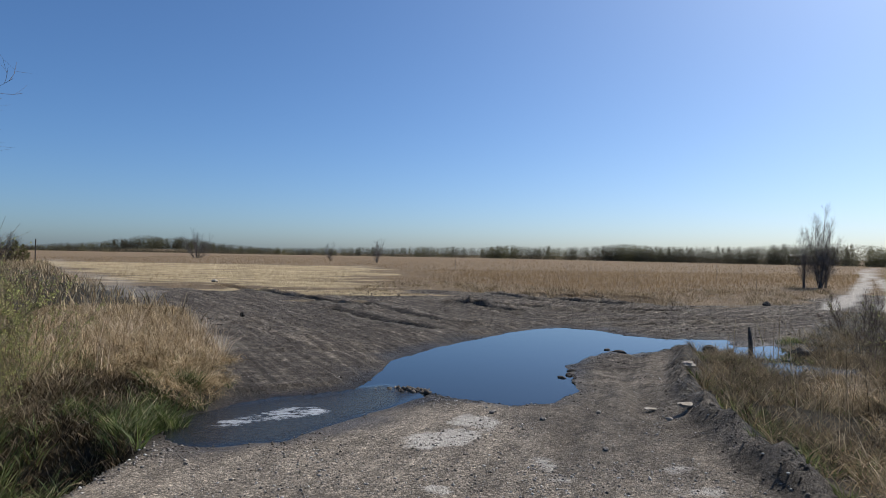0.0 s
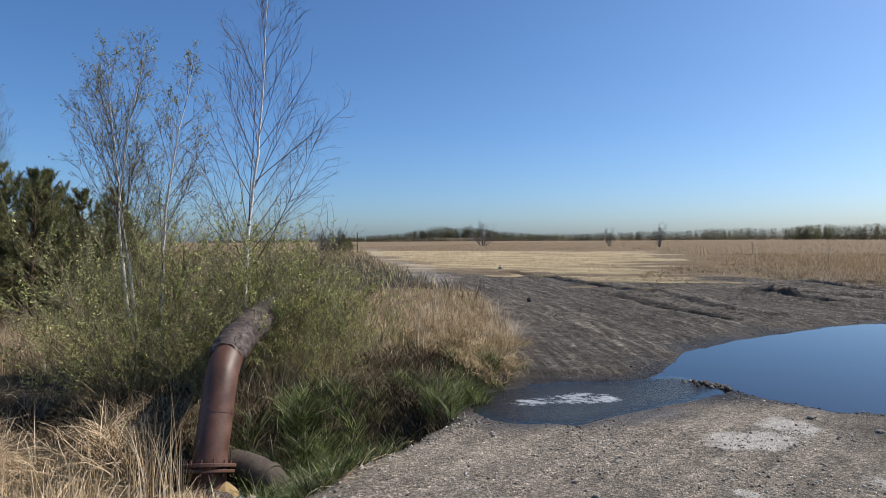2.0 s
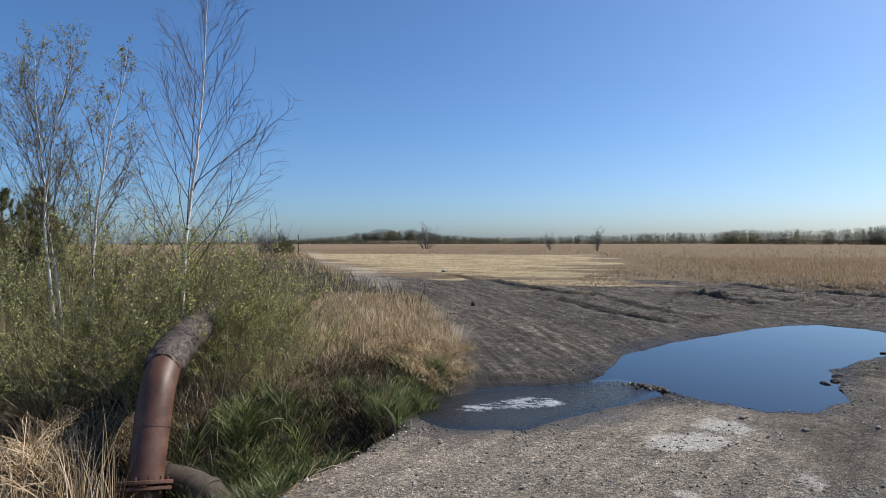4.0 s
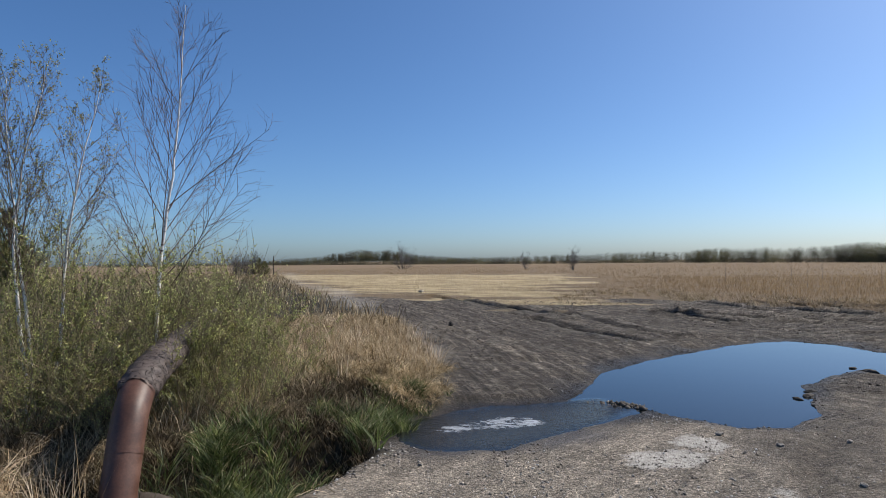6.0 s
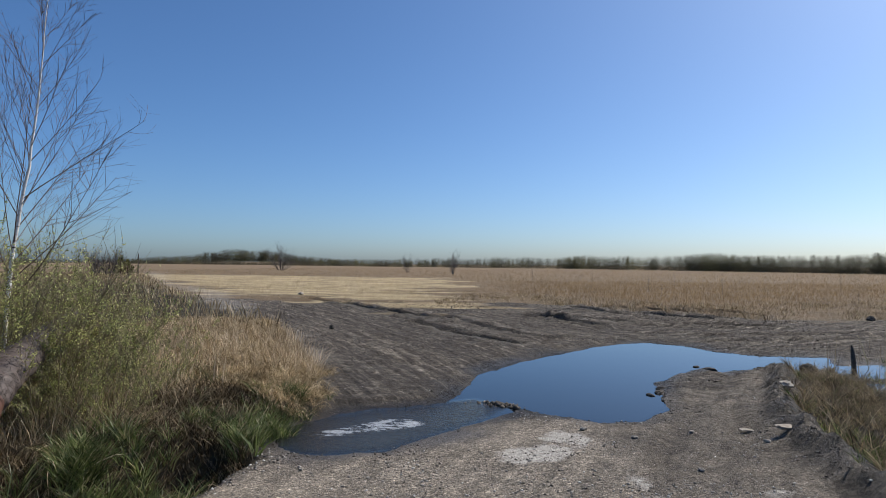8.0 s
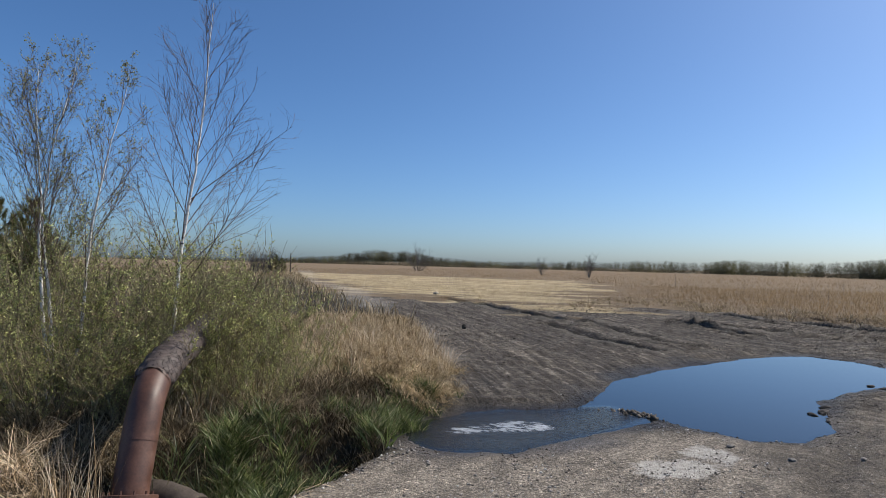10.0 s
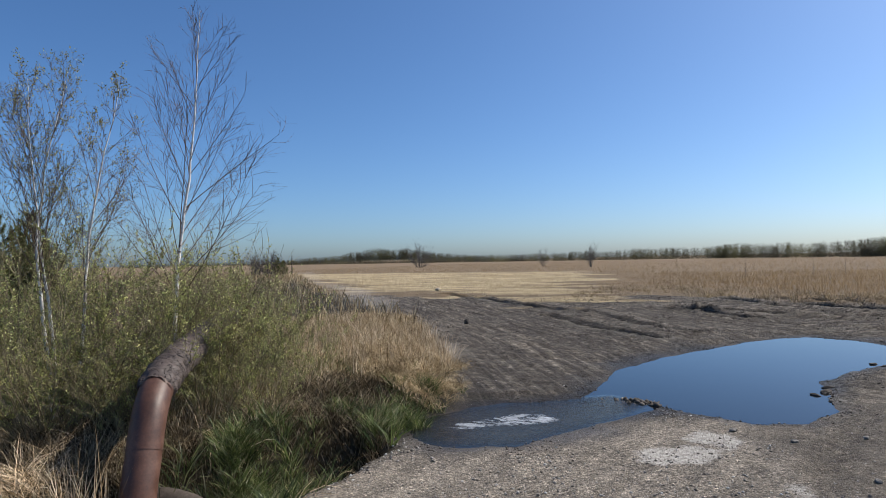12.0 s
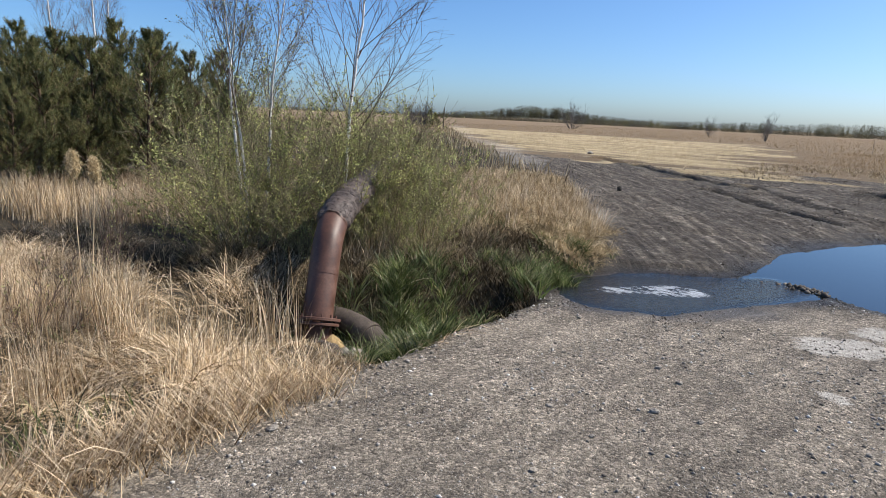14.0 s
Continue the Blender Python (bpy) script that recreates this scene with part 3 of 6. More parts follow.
# rut: where the groove shade goes into the mud colour
wobble = 0.09 * lattice(fx, fy, 1.6, 9) + 0.04 * lattice(fx, fy, 0.4, 10)
soils["rut"], soils["thrown"] = np.zeros(len(fx)), np.zeros(len(fx))
for line, deep in RUTS:
    d, w = line_distance(fx + wobble, fy + wobble * 0.6, line), 0.09 + 0.0045 * np.clip(fy, 0, 40)
    soils["rut"] = np.maximum(soils["rut"], min(1.0, deep * 6) * np.exp(-((d / (1.1 * w)) ** 2)))
    soils["thrown"] = np.maximum(soils["thrown"], min(1.0, deep * 5) * np.exp(-(((d - 2.2 * w) / (0.7 * w)) ** 2)) * np.clip(0.5 + lattice(fx, fy, 0.9, 39), 0, 1))
lime = np.zeros(len(fx))
for ring, amount in LIME:
    lime = np.maximum(lime, amount * step(-outside(fx, fy, ring) + ragged * 0.34, -0.16, 0.10))
soils["lime"] = lime
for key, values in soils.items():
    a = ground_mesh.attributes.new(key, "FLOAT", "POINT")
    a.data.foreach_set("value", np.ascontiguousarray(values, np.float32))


def smooth_line(points, n):
    """A smooth line of n places through the given ones."""
    p = np.array([2 * np.array(points[0]) - points[1], *points, 2 * np.array(points[-1]) - points[-2]], float)
    out = []
    for t in np.linspace(0, len(points) - 1.0001, n):
        k, u = int(t), t - int(t)
        a, b, c, d = p[k : k + 4]
        out.append(0.5 * (2 * b + (c - a) * u + (2 * a - 5 * b + 4 * c - d) * u * u + (3 * b - a - 3 * c + d) * u**3))
    return np.array(out)


def lane_places(x, y, line):
    """For each place: how far along a lane it lies, and how far to its side."""
    line = smooth_line(line, 48)
    best, u, v, run = np.full(len(x), 1e9), np.zeros(len(x)), np.zeros(len(x)), 0.0
    for (ax, ay), (bx, by) in zip(line[:-1], line[1:]):
        dx, dy = bx - ax, by - ay
        long = math.hypot(dx, dy)
        t = np.clip(((x - ax) * dx + (y - ay) * dy) / long**2, 0, 1)
        d = np.hypot(x - ax - t * dx, y - ay - t * dy)
        side = np.sign(dx * (y - ay) - dy * (x - ax))
        near = d < best
        best, u, v = np.where(near, d, best), np.where(near, run + t * long, u), np.where(near, d * side, v)
        run += long
    return np.stack([u, v, 0 * u], -1)


for key, line in (("lane_left", LANE_LEFT), ("lane_right", LANE_RIGHT), ("lane_road", LANE_ROAD)):
    a = ground_mesh.attributes.new(key, "FLOAT_VECTOR", "POINT")
    a.data.foreach_set("vector", np.ascontiguousarray(lane_places(fx, fy, line), np.float32).ravel())


def water_sheet():
    """Still and flowing water in one level sheet, cut to a little past the shores; flow and foam say where it runs."""
    wx, wy = np.meshgrid(np.arange(-3.1, 7.6, 0.06), np.arange(5.0, 14.8, 0.06))
    rows, cols = wx.shape
    px, py = wx.ravel(), wy.ravel()
    near = (water_distance(px, py) < 0.2).reshape(rows, cols)
    i = np.arange(rows * cols).reshape(rows, cols)
    keep = near[:-1, :-1] | near[1:, 1:] | near[1:, :-1] | near[:-1, 1:]
    f = np.stack([i[:-1, :-1], i[:-1, 1:], i[1:, 1:], i[1:, :-1]], -1)[keep]
    used, back = np.unique(f, return_inverse=True)
    v = np.stack([px[used], py[used], np.full(len(used), WATER_Z)], -1)
    me = mesh_of("water", v, back, np.full(len(f), 4), WATER, True)
    ux, uy = v[:, 0], v[:, 1]
    flow = step(-outside(ux, uy, STREAM), -0.15, 0.35) * step(0.1 - ux, -0.2, 0.5)
    core = np.exp(-((line_distance(ux, uy, [(-1.76, 6.2), (-1.55, 6.4), (-1.3, 6.55)]) / 0.32) ** 2)) + 0.9 * np.exp(-((line_distance(ux, uy, [(-1.1, 6.62), (-0.95, 6.68)]) / 0.26) ** 2))
    for key, values in (("flow", flow), ("foam", np.clip(core, 0, 1))):
        at = me.attributes.new(key, "FLOAT", "POINT")
        at.data.foreach_set("value", np.ascontiguousarray(values, np.float32))
    return tagged(new("water", me), "still blue puddle fed by a shallow rippling stream", "water", kind="structure")


water_sheet()

# ---- plants: builders ----


def blade_mesh(name, x, y, tall, wide, lean, mat, seed, segs=3, sink=0.02, curl=1.6, az=None):
    """Grass blades as tapered bent strips, one per place."""
    rng = np.random.RandomState(seed)
    n = len(x)
    z = height(x, y) - sink
    if az is None:
        az = rng.uniform(0, 2 * np.pi, n)
    turn = rng.uniform(0, np.pi, n)
    dx, dy = np.cos(az), np.sin(az)
    wx, wy = np.cos(turn), np.sin(turn)
    rows = []
    for k in range(segs + 1):
        s = k / segs
        out = lean * tall * s**curl
        up = tall * s * np.sqrt(np.maximum(1 - (lean * s ** (curl - 1)) ** 2 * 0.8, 0.04))
        c = np.stack([x + dx * out, y + dy * out, z + up], -1)
        half = (0.5 * wide * (1 - 0.75 * s))[:, None] * np.stack([wx, wy, np.zeros(n)], -1)
        rows += [c - half, c + half] if k < segs else [c]
    v = np.stack(rows, 1)
    m = 2 * segs + 1
    base = (np.arange(n) * m)[:, None]
    loops, sizes = [], []
    for k in range(segs - 1):
        loops.append(base + np.array([2 * k, 2 * k + 1, 2 * k + 3, 2 * k + 2]))
        sizes.append(np.full(n, 4))
    loops.append(base + np.array([2 * segs - 2, 2 * segs - 1, 2 * segs]))
    sizes.append(np.full(n, 3))
    return mesh_of(name, v.reshape(-1, 3), np.concatenate([l.ravel() for l in loops]), np.concatenate(sizes), mat)


def thatch_mesh(name, x, y, long, wide, mat, seed, az, rise, fall, lift, segs=3):
    """Limp blades that rise from their root, bend over and hang down, one per place."""
    rng = np.random.RandomState(seed)
    n = len(x)
    z = height(x, y) + lift
    turn = az + np.pi / 2 + rng.normal(0, 0.5, n)
    side = np.stack([np.cos(turn), np.sin(turn), rng.normal(0, 0.4, n)], -1)
    bend = rng.normal(0, 0.35, n)
    rows = []
    for k in range(segs + 1):
        t = k / segs
        out, a = long * (t - 0.12 * t * t), az + bend * t
        c = np.stack([x + np.cos(a) * out, y + np.sin(a) * out, z + long * (rise * t - fall * t * t)], -1)
        half = (0.5 * wide * (1 - 0.7 * t))[:, None] * side
        rows += [c - half, c + half] if k < segs else [c]
    v = np.stack(rows, 1)
    base = (np.arange(n) * (2 * segs + 1))[:, None]
    loops = [base + np.array([2 * k, 2 * k + 1, 2 * k + 3, 2 * k + 2]) for k in range(segs - 1)] + [base + np.array([2 * segs - 2, 2 * segs - 1, 2 * segs])]
    sizes = [np.full(n, 4)] * (segs - 1) + [np.full(n, 3)]
    return mesh_of(name, v.reshape(-1, 3), np.concatenate([l.ravel() for l in loops]), np.concatenate(sizes), mat)


def scatter(seed, count, box, keep):
    """Places over a box of the plan, kept by a chance from 0 to 1 for each."""
    rng = np.random.RandomState(seed)
    x, y = rng.uniform(box[0], box[1], count), rng.uniform(box[2], box[3], count)
    ok = rng.uniform(0, 1, count) < keep(x, y)
    return x[ok], y[ok], rng


def tussocks(seed, count, box, keep, per, radius):
    """Blades in clumps: places and the ways they lean, outward from each clump's middle."""
    cx, cy, rng = scatter(seed, count, box, keep)
    n = len(cx)
    k = rng.randint(max(per // 2, 1), per * 3 // 2 + 1, n)
    size = rng.uniform(0.5, 1.4, n) * radius
    who = np.repeat(np.arange(n), k)
    a = rng.uniform(0, 2 * np.pi, len(who))
    r = size[who] * np.sqrt(rng.uniform(0, 1, len(who)))
    return cx[who] + r * np.cos(a), cy[who] + r * np.sin(a), a + rng.normal(0, 0.5, len(who)), rng


def inside_by(ring, soft=0.1):
    return lambda x, y: step(-outside(x, y, ring), 0, soft)


class Tubes:
    """Gathers tapered round limbs into one mesh."""

    def __init__(self):
        self.v, self.f, self.n = [], [], 0

    def add(self, pts, radii, sides):
        pts = np.asarray(pts, float)
        d = np.gradient(pts, axis=0)
        d /= np.linalg.norm(d, axis=1, keepdims=True) + 1e-9
        ref = np.array([0.0, 0.0, 1.0]) if abs(d[0][2]) < 0.9 else np.array([1.0, 0.0, 0.0])
        u = np.cross(d, ref)
        u /= np.linalg.norm(u, axis=1, keepdims=True) + 1e-9
        w = np.cross(d, u)
        a = np.arange(sides) * 2 * np.pi / sides
        ring = pts[:, None] + np.asarray(radii)[:, None, None] * (np.cos(a)[None, :, None] * u[:, None] + np.sin(a)[None, :, None] * w[:, None])
        m = len(pts)
        i = np.arange(m * sides).reshape(m, sides) + self.n
        j = np.roll(i, -1, axis=1)
        self.v.append(ring.reshape(-1, 3))
        self.f.append(np.stack([i[:-1], j[:-1], j[1:], i[1:]], -1).reshape(-1, 4))
        self.n += m * sides

    def mesh(self, name, mat):
        f = np.concatenate(self.f)
        return mesh_of(name, np.concatenate(self.v), f, np.full(len(f), 4), mat, True)


def limb(rng, start, way, length, n, rise, wobble):
    """A bent line from start: rise turns it up (or down), wobble makes it uneven."""
    p, d = np.array(start, float), np.array(way, float)
    d /= np.linalg.norm(d)
    out = [p.copy()]
    for _ in range(n):
        d = d + np.array([0, 0, rise / n]) + rng.normal(0, wobble, 3)
        d /= np.linalg.norm(d)
        p = p + d * length / n
        out.append(p.copy())
    return np.array(out)


def along(line, f):
    k = min(int(f * (len(line) - 1)), len(line) - 2)
    t = f * (len(line) - 1) - k
    d = line[k + 1] - line[k]
    return line[k] * (1 - t) + line[k + 1] * t, d / (np.linalg.norm(d) + 1e-9)


def sideways(rng, d, angle):
    """A way that leaves d at an angle of so many degrees, on a random side."""
    r = rng.normal(0, 1, 3)
    r -= d * np.dot(r, d)
    r /= np.linalg.norm(r) + 1e-9
    return d * math.cos(radians(angle)) + r * math.sin(radians(angle))


def leaf_mesh(name, places, sizes, mat, seed, slim=0.45):
    """Small pointed leaves, each a folded diamond at its place."""
    rng = np.random.RandomState(seed)
    p = np.asarray(places, float)
    n = len(p)
    d = rng.normal(0, 1, (n, 3))
    d[:, 2] += 0.2
    d /= np.linalg.norm(d, axis=1, keepdims=True)
    s = np.cross(d, rng.normal(0, 1, (n, 3)))
    s /= np.linalg.norm(s, axis=1, keepdims=True) + 1e-9
    L = np.asarray(sizes)[:, None]
    v = np.stack([p, p + d * L * 0.5 + s * L * slim * 0.5, p + d * L, p + d * L * 0.5 - s * L * slim * 0.5], 1).reshape(-1, 3)
    return mesh_of(name, v, np.arange(4 * n), np.full(n, 4), mat)


def tree_thing(name, label, category="tree", group=""):
    return tagged(new(name), label, category, group)


def birch(seed, stems, leaves, label, spread_out=1.0, thick=0.03, first=0.17, right_heavy=0.0, limbs=40):
    """A slim birch: white trunk, dark rising twigs, few or no leaves. Each stem is a line of (sideways, height)."""
    rng = np.random.RandomState(seed)
    thing = tree_thing("birch_tree", label)
    trunk, twigs, places = Tubes(), Tubes(), []
    for k, stem in enumerate(stems):
        h = stem[-1][1]
        up = np.linspace(-0.1, h, 25)
        off = np.interp(up, [p[1] for p in stem], [p[0] for p in stem])
        off = np.convolve(np.pad(off, 2, "edge"), [0.1, 0.2, 0.4, 0.2, 0.1], "valid")
        weave = np.cumsum(rng.normal(0, 0.006, (25, 2)), 0)
        axis = np.stack([0.91 * off + weave[:, 0], 0.415 * off + weave[:, 1] + 0.05 * k, up], -1)
        trunk.add(axis, thick * (1 - np.linspace(0, 1, 25) ** 0.9 * 0.93), 8)
        count = int(limbs / (1 + 0.35 * (len(stems) - 1)))
        for b in range(count):
            f = first + (0.97 - first) * (b + rng.uniform(0, 1)) / count
            p, d = along(axis, f)
            length = h * (0.33 * (1 - f) ** 0.7 + 0.045) * rng.uniform(0.6, 1.15) * spread_out
            way = sideways(rng, d, (rng.uniform(30, 50) if right_heavy else rng.uniform(22, 40)) * (1.1 - 0.4 * f))
            if right_heavy and way[0] * 0.91 + way[1] * 0.415 > 0:
                length *= 1 + right_heavy * (1 - f)
            main = limb(rng, p, way, length, 7, 0.3 if right_heavy else 0.4, 0.03)
            r = 0.0031 * length + 0.0014
            twigs.add(main, r * np.linspace(1, 0.25, 8), 4)
            for t in range(int(5 + length * 6)):
                g = rng.uniform(0.25, 1.0)
                q, e = along(main, g)
                small = limb(rng, q, sideways(rng, e, rng.uniform(20, 50)), length * rng.uniform(0.16, 0.42) * (1.25 - g * 0.6), 3, 0.2, 0.08)
                twigs.add(small, r * 0.34 * np.linspace(1, 0.4, 4) + 0.0006, 3)
                for u in range(2):
                    q2, e2 = along(small, rng.uniform(0.3, 0.9))
                    tiny = limb(rng, q2, sideways(rng, e2, rng.uniform(20, 50)), length * rng.uniform(0.08, 0.2), 2, 0.1, 0.1)
                    twigs.add(tiny, np.array([0.0012, 0.0010, 0.0007]), 3)
                    if leaves and rng.uniform() < leaves:
                        for _ in range(rng.randint(1, 6)):
                            places.append(along(tiny, rng.uniform(0.2, 1))[0] + rng.normal(0, 0.012, 3))
                if leaves and rng.uniform() < leaves:
                    for _ in range(rng.randint(1, 4)):
                        places.append(along(small, rng.uniform(0.3, 1))[0] + rng.normal(0, 0.015, 3))
    part("trunk", trunk.mesh("trunk", BIRCH_BARK), None, thing, "white peeling bark with dark marks")
    part("twig_crown", twigs.mesh("twig_crown", TWIG), None, thing, "thin dark rising twigs")
    if places:
        part("crown", leaf_mesh("crown", places, rng.uniform(0.014, 0.026, len(places)), BIRCH_LEAF, seed, 0.7), None, thing, "sparse small olive leaves")
    return thing


def willow(seed, tall, wide, leafiness, label, name="willow_bush", stems=16, bark_mat=None, leaf_mat=None, stout=1.0):
    """A many-stemmed bush of thin arching shoots with small leaves."""
    rng = np.random.RandomState(seed)
    thing = tree_thing(name, label, "bush")
    wood, places = Tubes(), []
    for s in range(stems):
        a = rng.uniform(0, 2 * np.pi)
        out = rng.uniform(0.05, 1.0) * wide
        length = tall * rng.uniform(0.6, 1.15)
        start = (0.22 * out * math.cos(a), 0.22 * out * math.sin(a), -0.08)
        main = limb(rng, start, (1.65 * out * math.cos(a), 1.65 * out * math.sin(a), tall * 0.8), length, 8, 0.28, 0.07)
        r = 0.0105 * tall / 1.8 * stout
        wood.add(main, r * np.linspace(1, 0.2, 9), 5)
        for t in range(15):
            g = rng.uniform(0.10, 0.98)
            q, e = along(main, g)
            shoot = limb(rng, q, sideways(rng, e, rng.uniform(18, 55)), length * rng.uniform(0.15, 0.48) * (1.2 - 0.6 * g), 5, 0.45, 0.07)
            wood.add(shoot, r * 0.33 * np.linspace(1, 0.3, 6), 3)
            full = leafiness * (0.15, 0.5, 1.0, 2.2)[rng.randint(4)]
            for u in range(4):
                q2, e2 = along(shoot, rng.uniform(0.15, 0.95))
                small = limb(rng, q2, sideways(rng, e2, rng.uniform(16, 45)), length * rng.uniform(0.06, 0.19), 2, 0.25, 0.08)
                wood.add(small, np.array([0.0026, 0.0019, 0.0012]) * stout**2, 3)
                for _ in range(rng.poisson(full)):
                    places.append(along(small, rng.uniform(0, 1))[0] + rng.normal(0, 0.007, 3))
            for _ in range(rng.poisson(full * 1.6)):
                places.append(along(shoot, rng.uniform(0.2, 1))[0] + rng.normal(0, 0.007, 3))
    part("shoot_clump", wood.mesh("shoot_clump", bark_mat or WILLOW_BARK), None, thing, "thin brown shoots")
    if places:
        part("crown", leaf_mesh("crown", places, rng.uniform(0.020, 0.040, len(places)), leaf_mat or WILLOW, seed, 0.42), None, thing, "fresh yellow-green leaves")
    return thing


def pine(seed, tall, wide, label):
    """A young pine: whorls of rising boughs that end in brushes of needles."""
    rng = np.random.RandomState(seed)
    thing = tree_thing("pine_tree", label)
    wood = Tubes()
    axis = limb(rng, (0, 0, -0.1), (0, 0, 1), tall, 12, 0.0, 0.015)
    wood.add(axis, 0.05 * np.linspace(1, 0.15, 13), 7)
    tips = []
    levels = int(tall / 0.26)
    for k in range(levels):
        f = 0.10 + 0.88 * k / (levels - 1)
        p, d = along(axis, f)
        for b in range(8):
            length = wide * (0.10 + 0.9 * (1 - f) ** 0.8) * rng.uniform(0.7, 1.15)
            a = rng.uniform(0, 2 * np.pi)
            bough = limb(rng, p, (math.cos(a), math.sin(a), 0.35 + 0.5 * f), length, 5, 0.45, 0.06)
            wood.add(bough, 0.013 * np.linspace(1, 0.35, 6), 4)
            tips.append((bough[-1], bough[-1] - bough[-2]))
            for s in range(int(3 + 5 * length)):
                g = rng.uniform(0.3, 0.98)
                q, e = along(bough, g)
                side = limb(rng, q, sideways(rng, e, rng.uniform(30, 60)), length * rng.uniform(0.15, 0.35), 3, 0.5, 0.05)
                wood.add(side, 0.006 * np.linspace(1, 0.5, 4), 3)
                tips.append((side[-1], side[-1] - side[-2]))
                tips.append((along(side, 0.5)[0], side[-1] - side[-2]))
    tips.append((axis[-1], np.array([0, 0, 1.0])))
    # needles: slim triangles round each shoot
    per = 30
    c = np.repeat(np.array([t[0] for t in tips]), per, 0)
    w = np.array([t[1] / (np.linalg.norm(t[1]) + 1e-9) for t in tips]) + np.array([0, 0, 0.5])
    w = np.repeat(w / np.linalg.norm(w, axis=1, keepdims=True), per, 0)
    n = len(c)
    d = w * 0.75 + rng.normal(0, 0.55, (n, 3))
    d /= np.linalg.norm(d, axis=1, keepdims=True)
    s = np.cross(d, rng.normal(0, 1, (n, 3)))
    s /= np.linalg.norm(s, axis=1, keepdims=True) + 1e-9
    root = c - w * rng.uniform(-0.03, 0.17, n)[:, None]
    L = rng.uniform(0.055, 0.105, n)[:, None]
    v = np.stack([root - s * 0.0040, root + s * 0.0040, root + d * L], 1).reshape(-1, 3)
    part("trunk", wood.mesh("trunk", PINE_BARK), None, thing, "brown scaly trunk and boughs")
    part("crown", mesh_of("crown", v, np.arange(3 * n), np.full(n, 3), NEEDLES), None, thing, "dark green needle brushes")
    return thing


def stand(thing, x, y, turn=0.0, scale=1.0, sink=0.0):
    thing.matrix_basis = Matrix.LocRotScale((x, y, float(height(x, y)) - sink), Euler((0, 0, radians(turn))), (scale, scale, scale))
    return thing


def again(thing, x, y, turn, scale, sink=0.0):
    ob = copy_thing(thing, pose(0, 0, 0))
    return stand(ob, x, y, turn, scale, sink)


# ---- woods on the horizon ----
def wood_belt(name, line, depth, spacing, seed, label, dark=0.5, m=80, grain=1.0):
    """A belt of many small far trees along a line of (x, y, height)."""
    rng = np.random.RandomState(seed)
    spots = []
    for (ax, ay, ah), (bx, by, bh) in zip(line[:-1], line[1:]):
        run = math.hypot(bx - ax, by - ay)
        count = int(run / spacing)
        for row in range(depth):
            t = rng.uniform(0, 1, count)
            x, y, h = ax + (bx - ax) * t, ay + (by - ay) * t, ah + (bh - ah) * t
            back = 1 + (row * spacing * 1.5 + rng.uniform(0, spacing, count)) / np.hypot(x, y)
            h = h * rng.uniform(0.74, 1.06, count) * (rng.uniform(0.4, 0.85, count) if row == 0 else 1)
            h *= 0.92 + 0.12 * lattice(x, y, 14, 64)
            spots.append(np.stack([x * back, y * back, h], -1))
    spots = np.concatenate(spots)
    n = len(spots)
    x, y, h = (np.repeat(spots[:, k], m) for k in range(3))
    z0 = np.repeat(height(spots[:, 0], spots[:, 1]), m)
    conifer = np.repeat(rng.uniform(0, 1, n) < dark, m)
    f = rng.uniform(0.0, 1, n * m) ** np.where(conifer, 0.9, 0.75)
    w = h * np.where(conifer, 0.30 * (1.05 - f), 0.33 * np.sqrt(np.maximum((f + 0.12) * (1.05 - f), 0.01)) * 1.5)
    a, rr = rng.uniform(0, 2 * np.pi, n * m), w * np.sqrt(rng.uniform(0.0, 1, n * m))
    c = np.stack([x + rr * np.cos(a), y + rr * np.sin(a), z0 + f * h * 0.93], -1)
    size = grain * (h * rng.uniform(0.03, 0.065, n * m) * (1.3 - 0.75 * f))[:, None]
    d = rng.normal(0, 1, (n * m, 3))
    d[:, 2] = np.abs(d[:, 2]) * np.where(conifer, 1.9, 1.4)
    d /= np.linalg.norm(d, axis=1, keepdims=True)
    e = np.cross(d, rng.normal(0, 1, (n * m, 3)))
    e /= np.linalg.norm(e, axis=1, keepdims=True)
    v = np.stack([c - e * size * 0.5, c + e * size * 0.5, c + d * size * 1.5], 1).reshape(-1, 3)
    return tagged(new(name, mesh_of(name, v, np.arange(len(v)), np.full(len(v) // 3, 3), FOREST)), label, "wood", kind="stuff")

# ---- distance ----
wood_belt("far_wood", [(-520, 540, 5), (-340, 560, 5), (-150, 450, 4.6), (-40, 350, 5.2), (40, 296, 6.6), (75, 225, 6.6)], 6, 1.1, 61, "distant dark mixed wood behind the fields", 0.45, 80, 0.85)
wood_belt("near_wood", [(75, 225, 6.6), (98, 176, 6.4), (112, 140, 6.2), (122, 108, 6.0), (140, 80, 6.0), (170, 40, 6.0)], 6, 0.75, 62, "mixed spring wood along the reed field", 0.4, 170, 0.62)
wood_belt("hill_wood", [(-410, 690, 6), (-330, 690, 11), (-285, 690, 16), (-240, 690, 16), (-205, 690, 11), (-130, 690, 5)], 7, 2.2, 63, "wooded rise on the horizon")

# ---- bare trees and bushes of the fields ----
right_bush = birch(71, [[(0, 0), (0.1, 1.2), (0.35, 4.6)], [(0, 0), (-0.2, 1.0), (-0.55, 4.0)], [(0, 0), (0.35, 1.0), (1.0, 3.7)], [(0, 0), (-0.4, 0.9), (-1.1, 3.2)]], 0.0, "leafless grey many-stemmed tree beside the sandy track", 1.25, 0.034, 0.06, 0.0, 70)
right_bush.name = "bare_tree"
